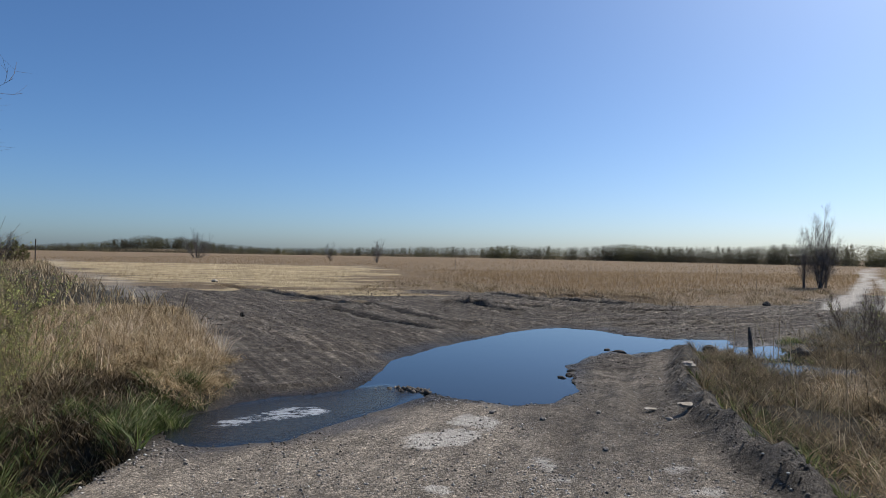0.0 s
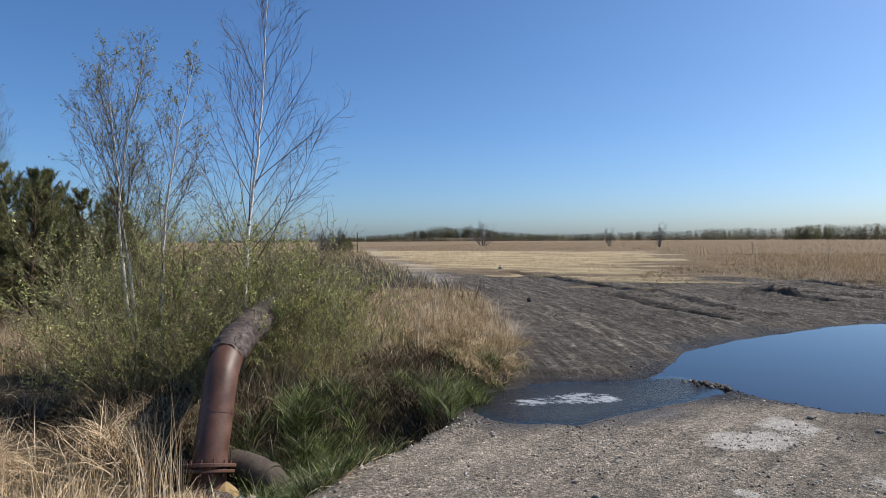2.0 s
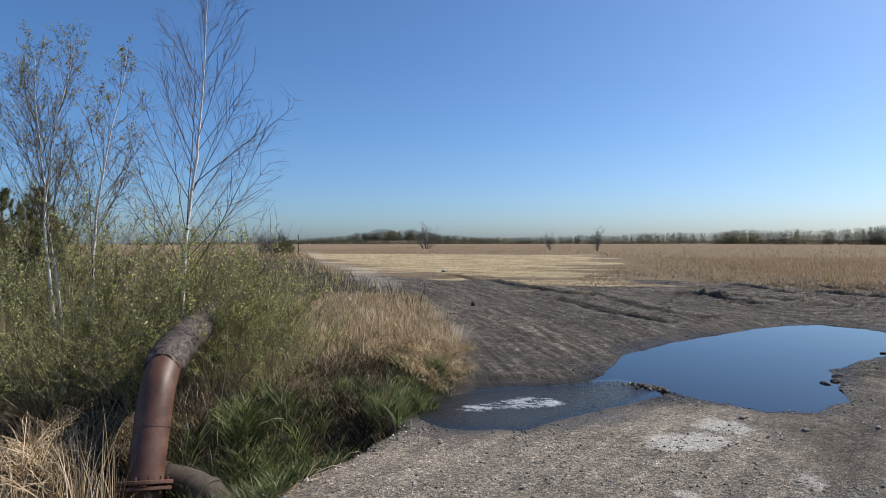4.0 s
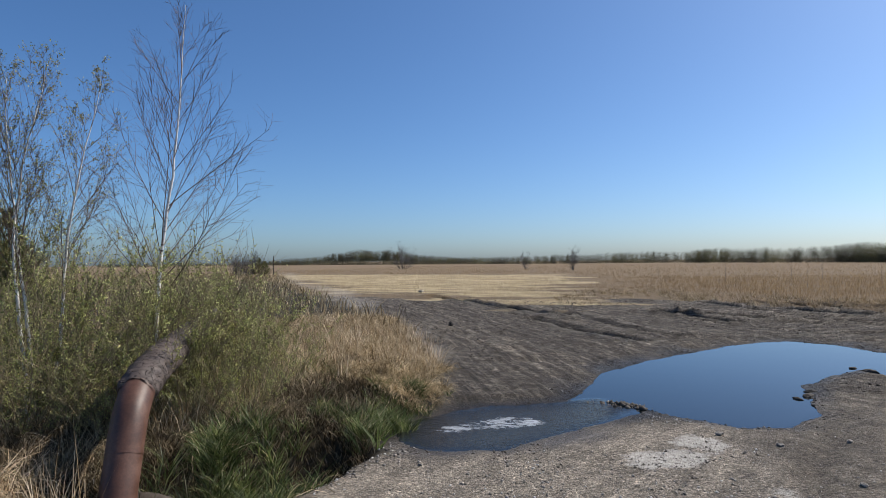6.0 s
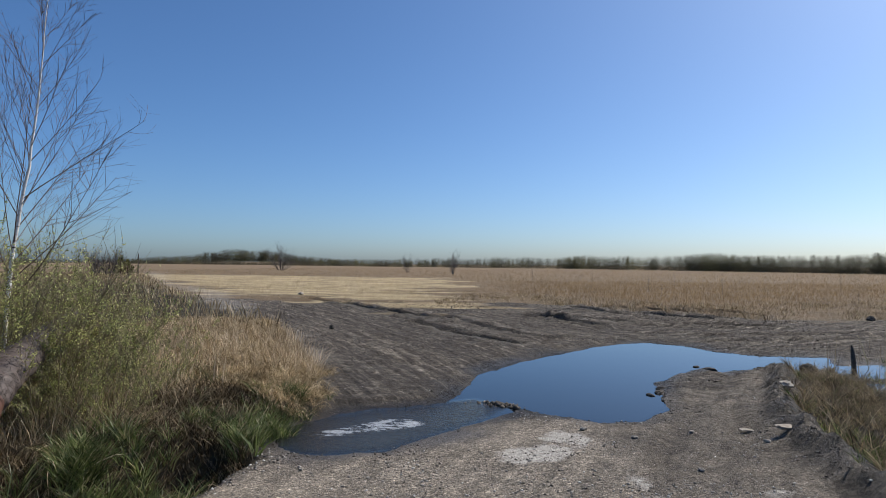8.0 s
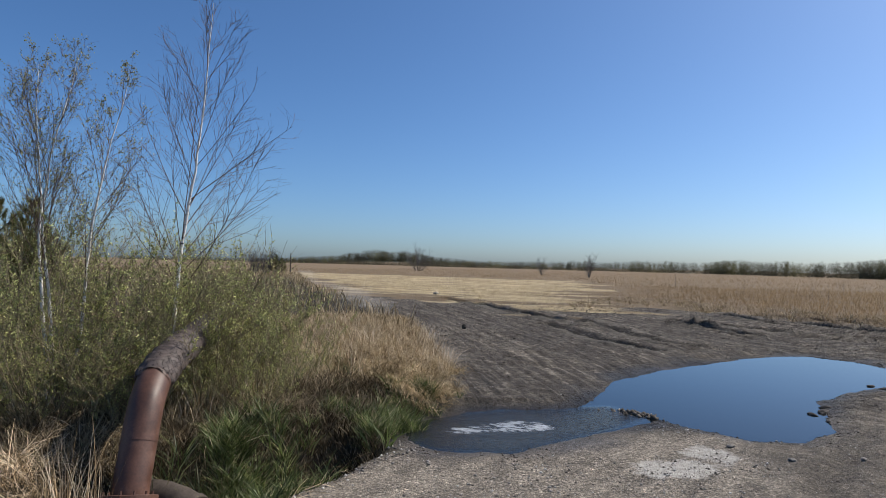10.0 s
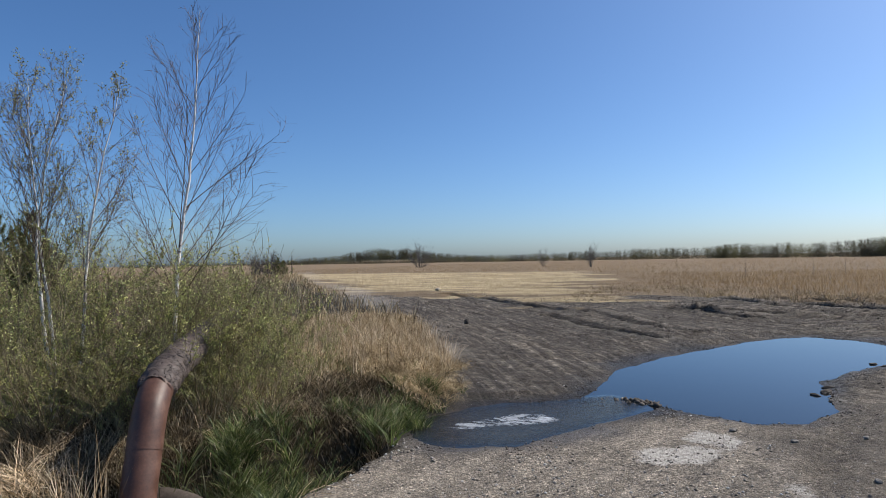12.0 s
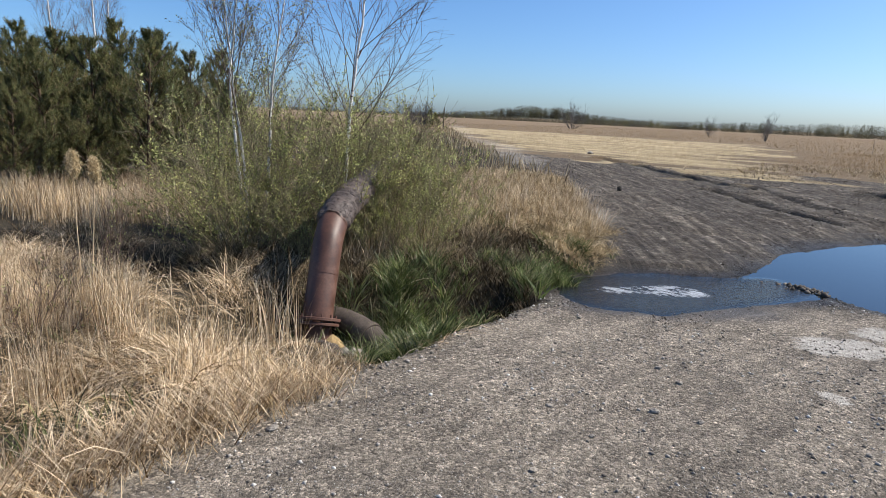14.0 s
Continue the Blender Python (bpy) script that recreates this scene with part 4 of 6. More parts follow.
for piece in right_bush.children:
    piece.data.materials[0] = GREY_BARK
    tagged(piece, "grey leafless wood")
stand(right_bush, 23.2, 32.8)
again(right_bush, 33.5, 36.0, 70, 0.95)
again(right_bush, 23.9, 33.7, 140, 0.88)
again(right_bush, 22.5, 33.3, 215, 0.72)
again(right_bush, 23.0, 32.5, 300, 0.5)
again(right_bush, 23.6, 32.9, 30, 0.55)
far_bush = willow(75, 4.6, 3.4, 0.0, "round leafless bush standing alone in the mown field", "bare_bush", 20, GREY_BARK, None, 1.5)
stand(far_bush, -47.0, 142.5, 0, 1.2)
sapling = birch(72, [[(0, 0), (0.06, 3.0)]], 0.0, "thin leafless sapling at the edge of the reeds", 0.7, 0.022, 0.17, 0.0, 14)
for piece in sapling.children:
    piece.data.materials[0] = GREY_BARK
stand(sapling, 8.4, 47.0, 0, 0.5)
edge_sapling = willow(76, 3.3, 0.75, 0.0, "bare sapling clump at the edge of the mown field", "bare_sapling", 7, GREY_BARK, None, 2.0)
stand(edge_sapling, -4.85, 109.0, 0, 1.1)
again(edge_sapling, -15.2, 128.0, 100, 1.0)
for x, y, s in ((16.9, 54.5, 0.55), (5.2, 62.0, 0.7), (11.0, 41.0, 0.5), (14.6, 38.0, 0.45), (21.0, 40.0, 0.5), (17.8, 30.0, 0.42), (25.0, 44.0, 0.55), (9.5, 33.0, 0.4)):
    again(sapling, x, y, x * 37 % 360, s)
copse = willow(73, 3.1, 1.5, 0.8, "bare brown bush in a dark copse", "copse_bush", 24, GREY_BARK, None, 1.6)
stand(copse, -42.6, 67.8, 0, 0.95)
again(copse, -43.9, 67.0, 80, 0.9)
dark_pine = pine(74, 2.3, 1.1, "small dark conifer at the end of the copse")
stand(dark_pine, -41.7, 68.4, 0, 1.05)
again(dark_pine, -41.1, 68.8, 60, 0.9)

# ---- pines ----
pine_a = pine(81, 3.3, 1.5, "young dark green pine with upright shoots")
stand(pine_a, -12.75, 8.2, 20, 0.98)
pine_b = pine(82, 2.95, 1.55, "dense dark green pine with rising boughs")
stand(pine_b, -13.4, 6.9)
for k in range(13):
    a, d = radians(70.5 - 1.75 * k), (13.2, 15.0, 14.0, 16.2)[k % 4]
    again(pine_a if k % 2 else pine_b, -d * math.sin(a), d * math.cos(a), 47 * k, ((0.92, 1.0, 0.84, 1.02, 0.95)[k % 5] - (0.12 if k > 10 else 0)) * (0.89 + 0.01 * k))
for x, y, s in ((-10.9, 7.9, 0.66), (-11.2, 6.2, 0.6), (-11.6, 5.2, 0.66)):
    again(pine_b, x, y, 60 * x, s)

# ---- birches ----
birch_a = birch(91, [[(0, 0), (0.0, 0.7), (0.015, 1.45), (0.10, 2.2), (0.16, 2.9), (0.25, 4.05), (0.28, 4.52)]], 0.0, "slim leafless birch with white trunk and spreading twigs", 1.0, 0.030, 0.27, 0.42, 44)
stand(birch_a, -4.9, 5.64)
birch_b = birch(92, [[(0, 0), (-0.03, 0.5), (-0.15, 1.65), (-0.13, 2.3), (-0.05, 2.9), (0.10, 3.4), (0.20, 3.9)], [(0, 0), (-0.03, 0.5), (-0.15, 1.65), (-0.18, 2.2), (-0.235, 2.65), (-0.26, 3.4), (-0.25, 3.8)]], 0.9, "twin-stemmed birch with sparse olive leaves", 1.2, 0.026, 0.34, 0.0, 46)
stand(birch_b, -6.22, 5.3)
birch_c = birch(93, [[(0, 0), (0.08, 1.7), (0.17, 2.35), (0.30, 3.1), (0.43, 3.5), (0.48, 3.85)]], 0.9, "slender leaning birch with sparse olive leaves", 1.0, 0.027, 0.3, 0.25, 38)
stand(birch_c, -6.15, 5.5)
birch_d = birch(94, [[(0, 0), (0.1, 3.0), (0.05, 6.6)]], 0.12, "tall bare birch standing behind the pines", 0.75, 0.05, 0.2, 0.0, 52)
stand(birch_d, -15.6, 9.1)
again(birch_d, -16.2, 8.5, 120, 0.95)
again(birch_d, -16.0, 9.9, 220, 0.9)

# ---- willow bushes ----
WILLOW_LABEL = "willow bush with thin shoots and fresh yellow-green leaves"
willow_a = willow(101, 1.75, 1.1, 4.8, WILLOW_LABEL, stems=18)
willow_b = willow(102, 1.65, 1.25, 5.2, WILLOW_LABEL, stems=18)
willow_c = willow(103, 1.85, 1.0, 4.4, WILLOW_LABEL, stems=18)
stand(willow_a, -4.95, 6.1)
stand(willow_b, -5.6, 5.7)
stand(willow_c, -5.2, 6.4)
spots = ((-5.0, 5.25, 0.95), (-5.85, 4.85, 1.05), (-4.35, 6.1, 0.76), (-4.0, 6.6, 0.66), (-3.75, 5.6, 0.54), (-4.75, 4.75, 0.5), (-6.5, 5.6, 1.08), (-7.1, 6.2, 0.98), (-4.25, 5.35, 0.72), (-5.5, 4.55, 0.72), (-8.2, 6.7, 0.6))
for k, (x, y, s) in enumerate(spots):
    again((willow_a, willow_b, willow_c)[k % 3], x, y, 61 * k, s)

# ---- grasses ----


def grass(name, mesh, label):
    return tagged(new(name, mesh), label, "grass", kind="stuff")


left = lambda x, y: step(-outside(x, y, LEFT_GROWTH) + 0.12 * lattice(x, y, 0.35, 74), -0.08, 0.06)
ditch_at = lambda x, y: np.exp(-((line_distance(x, y, DITCH) / 0.5) ** 2))

# tall dry grass beside the road
near_dry = lambda x, y: left(x, y) * (1 - 0.95 * ditch_at(x, y)) * (1 - 0.93 * step(y - 3.4 + 0.12 * (x + 4.4) + 0.15 * lattice(x, y, 0.7, 77), -0.1, 0.3) * step(x, -9.0, -8.0)) * np.clip(0.38 + 1.2 * lattice(x, y, 0.5, 51), 0.05, 1) * (1 - 0.985 * np.exp(-((line_distance(x, y, [(-3.55, 3.68), (-2.45, 2.8)]) / 0.52) ** 6)))
hollow = lambda x, y: np.maximum(np.exp(-((line_distance(x, y, [(-5.0, 3.35), (-3.6, 3.1), (-3.1, 2.95)]) / 0.55) ** 4)), np.exp(-((line_distance(x, y, [(-8.6, 3.5), (-7.0, 3.65), (-5.4, 3.65)]) / 0.5) ** 4)))
x, y, rng = scatter(111, 105000, (-8.5, -2.4, 0.3, 4.8), lambda x, y: near_dry(x, y) * (0.3 + 0.7 * step(-x, 3.0, 4.2)) * (1 - 0.9 * hollow(x, y)) * np.clip(0.55 + 1.3 * lattice(x, y, 0.24, 82), 0.06, 1))
grass("dry_grass_standing", blade_mesh("dry_grass_standing", x, y, rng.uniform(0.22, 0.85, len(x)) * (0.72 + 0.35 * lattice(x, y, 0.9, 52)) * (0.55 + 0.45 * step(-x, 2.9, 4.0)) * (1 - 0.4 * step(y, 2.3, 3.2)) * (1 - 0.3 * step(-x, 4.4, 5.6)), rng.uniform(0.0022, 0.0055, len(x)), rng.uniform(0.02, 0.5, len(x)) ** 1.3, STRAW, 112, 3, 0.02, 1.8, 5 * lattice(x, y, 0.5, 68) + rng.normal(0, 1.3, len(x))),
      "tall pale straw-coloured dead grass beside the road")
x, y, rng = scatter(113, 150000, (-8.5, -2.3, 0.3, 4.8), lambda x, y: near_dry(x, y) * (1 - 0.45 * hollow(x, y)))
grass("dry_grass_fallen", thatch_mesh("dry_grass_fallen", x, y, rng.uniform(0.15, 0.5, len(x)), rng.uniform(0.0025, 0.006, len(x)), STRAW, 114, 5 * lattice(x, y, 0.45, 69) + rng.normal(0, 0.9, len(x)), rng.uniform(0.3, 1.1, len(x)), rng.uniform(0.4, 1.1, len(x)), 0.14 * np.clip(lattice(x, y, 0.4, 70), 0, 1)),
      "matted fallen straw on the verge")
x, y, rng = scatter(173, 30000, (-11.0, -5.6, 2.4, 5.4), lambda x, y: np.exp(-((line_distance(x, y, [(-10.8, 4.7), (-9.0, 4.75), (-7.9, 4.6)]) / 0.55) ** 4)) * np.clip(0.4 + 1.2 * lattice(x, y, 0.4, 86), 0.03, 1))
grass("pale_reed_grass", blade_mesh("pale_reed_grass", x, y, rng.uniform(0.25, 0.65, len(x)), rng.uniform(0.004, 0.008, len(x)), rng.uniform(0.02, 0.4, len(x)), STRAW, 174, 3, 0.02, 1.8), "stand of pale dead grass before the pines")
# hay-coloured hummock between the ditch and the mud
hummock = [(-2.0, 6.6), (-2.15, 7.6), (-2.6, 9.0), (-4.2, 12.8), (-5.7, 16.3), (-9.5, 22.0), (-12.0, 22.0), (-8.0, 13.0), (-5.4, 9.0), (-4.4, 7.2), (-3.2, 6.6), (-2.5, 6.4)]
on_hump = lambda x, y: step(-outside(x, y, hummock) + 0.3 * lattice(x, y, 0.8, 53), -0.1, 0.25) * np.clip(0.75 + 1.1 * lattice(x, y, 0.28, 81), 0.08, 1) * np.clip(1.25 - 0.06 * y, 0.25, 1)
x, y, az, rng = tussocks(115, 52000, (-9, -1.9, 5.6, 17), on_hump, 20, 0.10)
grass("hummock_grass", thatch_mesh("hummock_grass", x, y, rng.uniform(0.12, 0.36, len(x)) * (0.85 + 0.4 * lattice(x, y, 0.8, 54)), rng.uniform(0.003, 0.008, len(x)), HAY, 116, az, rng.uniform(0.5, 1.5, len(x)), rng.uniform(0.7, 1.7, len(x)), 0.12 * np.clip(lattice(x, y, 0.35, 83), 0, 1)),
      "drooping weathered dry grass on the bank")
x, y, rng = scatter(135, 8000, (-12, -1.9, 5.6, 22), on_hump)
grass("hummock_stalks", blade_mesh("hummock_stalks", x, y, rng.uniform(0.15, 0.42, len(x)), rng.uniform(0.003, 0.007, len(x)), rng.uniform(0.1, 0.8, len(x)), HAY, 136, 3), "thin dry stalks standing out of the matted bank")
x, y, rng = scatter(169, 9000, (-5.2, -2.2, 6.0, 11), lambda x, y: on_hump(x, y) * step(lattice(x, y, 1.1, 84), 0.0, 0.5) * step(-x - 0.3 * y, 0.6, 1.4))
grass("hummock_green", blade_mesh("hummock_green", x, y, rng.uniform(0.12, 0.34, len(x)), rng.uniform(0.004, 0.008, len(x)), rng.uniform(0.2, 0.8, len(x)), GREEN, 170, 3), "young green grass growing through the dry bank")
# dry meadow under and behind the bushes
meadow = lambda x, y: left(x, y) * (1 - on_hump(x, y)) * step(y - np.clip(x + 4.2, 0, 2) * 2, 4.6, 5.6)
x, y, rng = scatter(117, 62000, (-13, -2.6, 4.2, 14), lambda x, y: meadow(x, y) * np.clip(1.5 - 0.08 * y, 0.3, 1))
grass("meadow_grass", blade_mesh("meadow_grass", x, y, rng.uniform(0.18, 0.55, len(x)), rng.uniform(0.004, 0.010, len(x)), rng.uniform(0.2, 0.9, len(x)), STRAW, 118, 2), "dry brown grass under the bushes")
x, y, rng = scatter(119, 40000, (-75, -4, 14, 75), lambda x, y: left(x, y) * step(y + x * 0.4, 5, 12))
grass("far_meadow_grass", blade_mesh("far_meadow_grass", x, y, rng.uniform(0.3, 0.7, len(x)), rng.uniform(0.02, 0.05, len(x)), rng.uniform(0.2, 0.8, len(x)), HAY, 120, 2), "dry grass of the far meadow")
# lush grass in the wet ditch and along the stream
lush = lambda x, y: np.clip(np.exp(-((line_distance(x, y, [(-3.0, 3.75), (-2.82, 4.1), (-3.1, 4.45), (-3.7, 4.8)]) / 0.40) ** 2)) + np.exp(-((line_distance(x, y, [(-2.6, 5.75), (-2.45, 6.4), (-2.3, 7.2)]) / 0.34) ** 2)) + np.exp(-((line_distance(x, y, [(-2.68, 3.52), (-2.64, 3.8)]) / 0.1) ** 2)), 0, 1) * np.clip(
    0.45 + 1.5 * lattice(x, y, 0.26, 55), 0, 1) * step(water_distance(x, y), -0.12, 0.05) * step(-outside(x, y, LEFT_GROWTH), -0.02, 0.1) * (1 - 0.9 * np.exp(-((line_distance(x, y, [(-2.7, 4.75), (-2.85, 5.4)]) / 0.32) ** 4)))
x, y, az, rng = tussocks(121, 8500, (-4.0, -1.8, 3.0, 8.6), lush, 15, 0.05)
grass("lush_grass", blade_mesh("lush_grass", x, y, rng.uniform(0.12, 0.36, len(x)) * (1 - 0.3 * step(y, 5.2, 5.8)), rng.uniform(0.006, 0.015, len(x)), rng.uniform(0.5, 0.98, len(x)), GREEN, 122, 3, 0.01, 1.5, az), "fresh green grass in the wet ditch")
x, y, az, rng = tussocks(137, 4200, (-8.6, -2.0, 3.2, 6.8), lambda x, y: left(x, y) * np.exp(-((line_distance(x, y, [(-8.4, 3.6), (-7.2, 3.8), (-5.5, 4.1), (-4.4, 4.1), (-4.2, 4.9), (-3.7, 5.6), (-3.1, 6.2)]) / 0.42) ** 2)) * np.clip(0.5 + 1.2 * lattice(x, y, 0.4, 88), 0, 1), 20, 0.10)
grass("ditch_litter", thatch_mesh("ditch_litter", x, y, rng.uniform(0.10, 0.36, len(x)), rng.uniform(0.003, 0.008, len(x)), WEED, 138, az, rng.uniform(0.5, 1.8, len(x)), rng.uniform(0.5, 1.5, len(x)), 0.0), "dead brown stems hanging over the ditch")
x, y, rng = scatter(123, 700, (-4.4, -2.6, 0.7, 2.2), lambda x, y: left(x, y) * (lattice(x, y, 0.6, 56) > 0.2))
grass("green_tuft_grass", blade_mesh("green_tuft_grass", x, y, rng.uniform(0.12, 0.3, len(x)), rng.uniform(0.006, 0.012, len(x)), rng.uniform(0.2, 0.7, len(x)), GREEN, 124), "green tufts among the straw")
# weeds on the right
right = inside_by(RIGHT_GROWTH, 0.3)
dry_land = lambda x, y: step(water_distance(x, y), 0.0, 0.12)
x, y, az, rng = tussocks(125, 6000, (2.7, 17, 2.0, 18), lambda x, y: right(x, y) * dry_land(x, y) * np.clip(0.5 + 0.6 * lattice(x, y, 0.9, 57), 0.08, 1) * np.clip(1.4 - 0.08 * np.hypot(x, y - 3), 0.2, 1), 20, 0.10)
grass("weeds", blade_mesh("weeds", x, y, rng.uniform(0.06, 0.30, len(x)), rng.uniform(0.006, 0.015, len(x)), rng.uniform(0.4, 0.98, len(x)), WEED, 126, 3, 0.01, 1.3, az), "tangled brown and green weeds beside the earth bank")
x, y, az, rng = tussocks(127, 5600, (2.7, 9, 3.5, 13), lambda x, y: right(x, y) * dry_land(x, y) * np.exp(-((line_distance(x, y, [(3.05, 4.2), (3.3, 5.6), (3.9, 7.4), (4.6, 8.8), (5.6, 9.8), (7.5, 11.6)]) / 0.55) ** 2)) * np.clip(0.2 + 1.6 * lattice(x, y, 0.6, 58), 0, 1), 16, 0.06)
grass("weeds_green", blade_mesh("weeds_green", x, y, rng.uniform(0.05, 0.16, len(x)), rng.uniform(0.006, 0.013, len(x)), rng.uniform(0.3, 0.9, len(x)), GREEN, 128, 3, 0.01, 1.4, az), "fresh green weeds by the pools")
x, y, rng = scatter(129, 6000, (3.0, 20, 3.2, 20), lambda x, y: step(-outside(x, y, RIGHT_GROWTH), 0.4, 1.1) * dry_land(x, y) * np.clip(0.3 + lattice(x, y, 1.3, 59), 0, 1))
grass("dead_stalks", blade_mesh("dead_stalks", x, y, rng.uniform(0.4, 1.05, len(x)), rng.uniform(0.005, 0.011, len(x)), rng.uniform(0.02, 0.3, len(x)), WEED, 130, 3), "tall dead weed stalks")
# the reed field
reedy = lambda x, y: step(y - np.interp(x, [p[0] for p in MUD_EDGE], [p[1] for p in MUD_EDGE]), 0.2, 2.5) * step(outside(x, y, STUBBLE), 0, 1.5) * step(np.minimum(line_distance(x, y, TRACK_A), line_distance(x, y, TRACK_B)), 0.35, 0.8)
x, y, rng = scatter(131, 120000, (-3, 48, 19, 62), lambda x, y: reedy(x, y) * np.clip(26 / y, 0.2, 1) ** 1.3)
grass("reed_field", blade_mesh("reed_field", x, y, rng.uniform(0.14, 0.38, len(x)) * (0.25 + 0.75 * step(outside(x, y, STUBBLE) + lattice(x, y, 2.0, 78), 0, 9)) * (0.18 + 0.82 * step(y - np.interp(x, [p[0] for p in MUD_EDGE], [p[1] for p in MUD_EDGE]), 1, 16)), rng.uniform(0.009, 0.022, len(x)), rng.uniform(0.1, 0.7, len(x)), REED, 132, 2), "field of dry brown reeds")
x, y, rng = scatter(133, 70000, (-70, 160, 60, 260), lambda x, y: reedy(x, y) * np.clip(70 / y, 0.2, 1))
grass("reed_field_far", blade_mesh("reed_field_far", x, y, rng.uniform(0.12, 0.32, len(x)), rng.uniform(0.03, 0.07, len(x)), rng.uniform(0.3, 0.9, len(x)), REED, 134, 2), "far part of the dry reed field")
x, y, rng = scatter(139, 34000, (-60, 1, 26, 84), lambda x, y: step(-outside(x, y, STUBBLE), -0.5, 2.0) * np.clip(30 / y, 0.2, 1) * np.clip(0.5 + lattice(x * 0.12, y, 0.9, 60), 0.05, 1))
grass("mown_hay", blade_mesh("mown_hay", x, y, rng.uniform(0.1, 0.35, len(x)), rng.uniform(0.01, 0.025, len(x)), rng.uniform(0.85, 0.98, len(x)), MOWN, 140, 2, -0.01, 1.1), "mown straw lying in rows on the field")
x, y, rng = scatter(141, 7000, (-3.9, -2.4, 2.3, 3.8), lambda x, y: left(x, y) * np.exp(-((line_distance(x, y, [(-3.5, 3.3), (-2.75, 2.8)]) / 0.3) ** 4)))
grass("short_straw", blade_mesh("short_straw", x, y, rng.uniform(0.04, 0.13, len(x)), rng.uniform(0.003, 0.007, len(x)), rng.uniform(0.4, 0.98, len(x)), STRAW, 142), "short matted straw in front of the pipe")
x, y, rng = scatter(143, 40000, (2.7, 17, 2.0, 18), lambda x, y: right(x, y) * dry_land(x, y) * np.clip(1.5 - 0.1 * np.hypot(x, y - 3), 0.25, 1))
grass("weed_litter", blade_mesh("weed_litter", x, y, rng.uniform(0.08, 0.32, len(x)), rng.uniform(0.004, 0.010, len(x)), rng.uniform(0.75, 0.98, len(x)), HAY, 144, 3, -0.02, 1.2), "flattened brown plant litter beside the earth bank")
x, y, az, rng = tussocks(175, 9000, (2.8, 9.0, 2.4, 12.5), lambda x, y: right(x, y) * dry_land(x, y) * np.clip(0.25 + 1.2 * lattice(x, y, 0.55, 87), 0, 1) * step(-outside(x, y, RIGHT_GROWTH), 0.3, 0.6), 18, 0.12)
grass("weed_thatch", thatch_mesh("weed_thatch", x, y, rng.uniform(0.12, 0.42, len(x)), rng.uniform(0.003, 0.008, len(x)), WEED, 176, az, rng.uniform(0.5, 1.6, len(x)), rng.uniform(0.6, 1.5, len(x)), 0.0), "tangled brown dead grass beside the earth bank")
x, y, az, rng = tussocks(177, 900, (3.2, 8.0, 2.6, 8.5), lambda x, y: step(-outside(x, y, RIGHT_GROWTH), 0.5, 0.9) * np.clip(1.8 * lattice(x, y, 0.8, 89), 0, 1), 26, 0.13)
grass("pale_tussocks", thatch_mesh("pale_tussocks", x, y, rng.uniform(0.15, 0.45, len(x)), rng.uniform(0.003, 0.007, len(x)), STRAW, 178, az, rng.uniform(0.6, 1.8, len(x)), rng.uniform(0.7, 1.7, len(x)), 0.0), "pale drooping straw tussocks among the weeds")
weed_bush = willow(104, 0.95, 0.5, 0.25, "small leafless brown shrub among the weeds", "weed_shrub", 5, TWIG, WILLOW)
stand(weed_bush, 4.35, 5.0)
for k, (x, y, s) in enumerate(((5.2, 6.3, 1.0), (5.0, 4.4, 1.1), (6.6, 7.8, 1.0), (7.6, 9.4, 1.05), (8.6, 11.2, 1.0), (9.8, 12.6, 1.1), (7.4, 6.9, 1.1), (10.5, 14.2, 1.0), (4.1, 4.0, 0.8), (6.0, 5.4, 1.1), (-4.6, 1.9, 0.75), (-5.6, 3.0, 0.8))):
    again(weed_bush, x, y, 73 * k, s)
border = lambda x, y: y - np.interp(x, [p[0] for p in MUD_EDGE], [p[1] for p in MUD_EDGE])
x, y, az, rng = tussocks(145, 4200, (-2, 22, 18, 36), lambda x, y: step(border(x, y) + 1.2 * lattice(x, y, 1.5, 75), -0.4, 1.0) * (1 - step(border(x, y), 5, 10)) * np.clip(0.45 + 0.8 * lattice(x, y, 1.1, 76), 0.05, 1) * step(np.minimum(line_distance(x, y, TRACK_A), line_distance(x, y, TRACK_B)), 0.6, 1.2), 9, 0.14)
grass("verge_tufts", blade_mesh("verge_tufts", x, y, rng.uniform(0.08, 0.34, len(x)), rng.uniform(0.008, 0.02, len(x)), rng.uniform(0.4, 0.95, len(x)), HAY, 146, 2, 0.01, 1.3, az), "low dry tufts between the mud and the reeds")
x, y, rng = scatter(147, 40000, (-3.4, -2.2, 0.2, 5.0), lambda x, y: np.exp(-(((outside(x, y, LEFT_GROWTH) + 0.12) / 0.16) ** 2)) * (1 - 0.8 * np.exp(-((line_distance(x, y, [(-3.0, 3.2), (-2.4, 2.9), (-2.4, 4.6)]) / 0.45) ** 4))) * (1 - step(y, 2.6, 2.95)))
grass("edge_straw", blade_mesh("edge_straw", x, y, rng.uniform(0.08, 0.34, len(x)), rng.uniform(0.003, 0.008, len(x)), rng.uniform(0.5, 0.98, len(x)), STRAW, 148, 3, -0.01, 1.3), "straw hanging over the edge of the road")

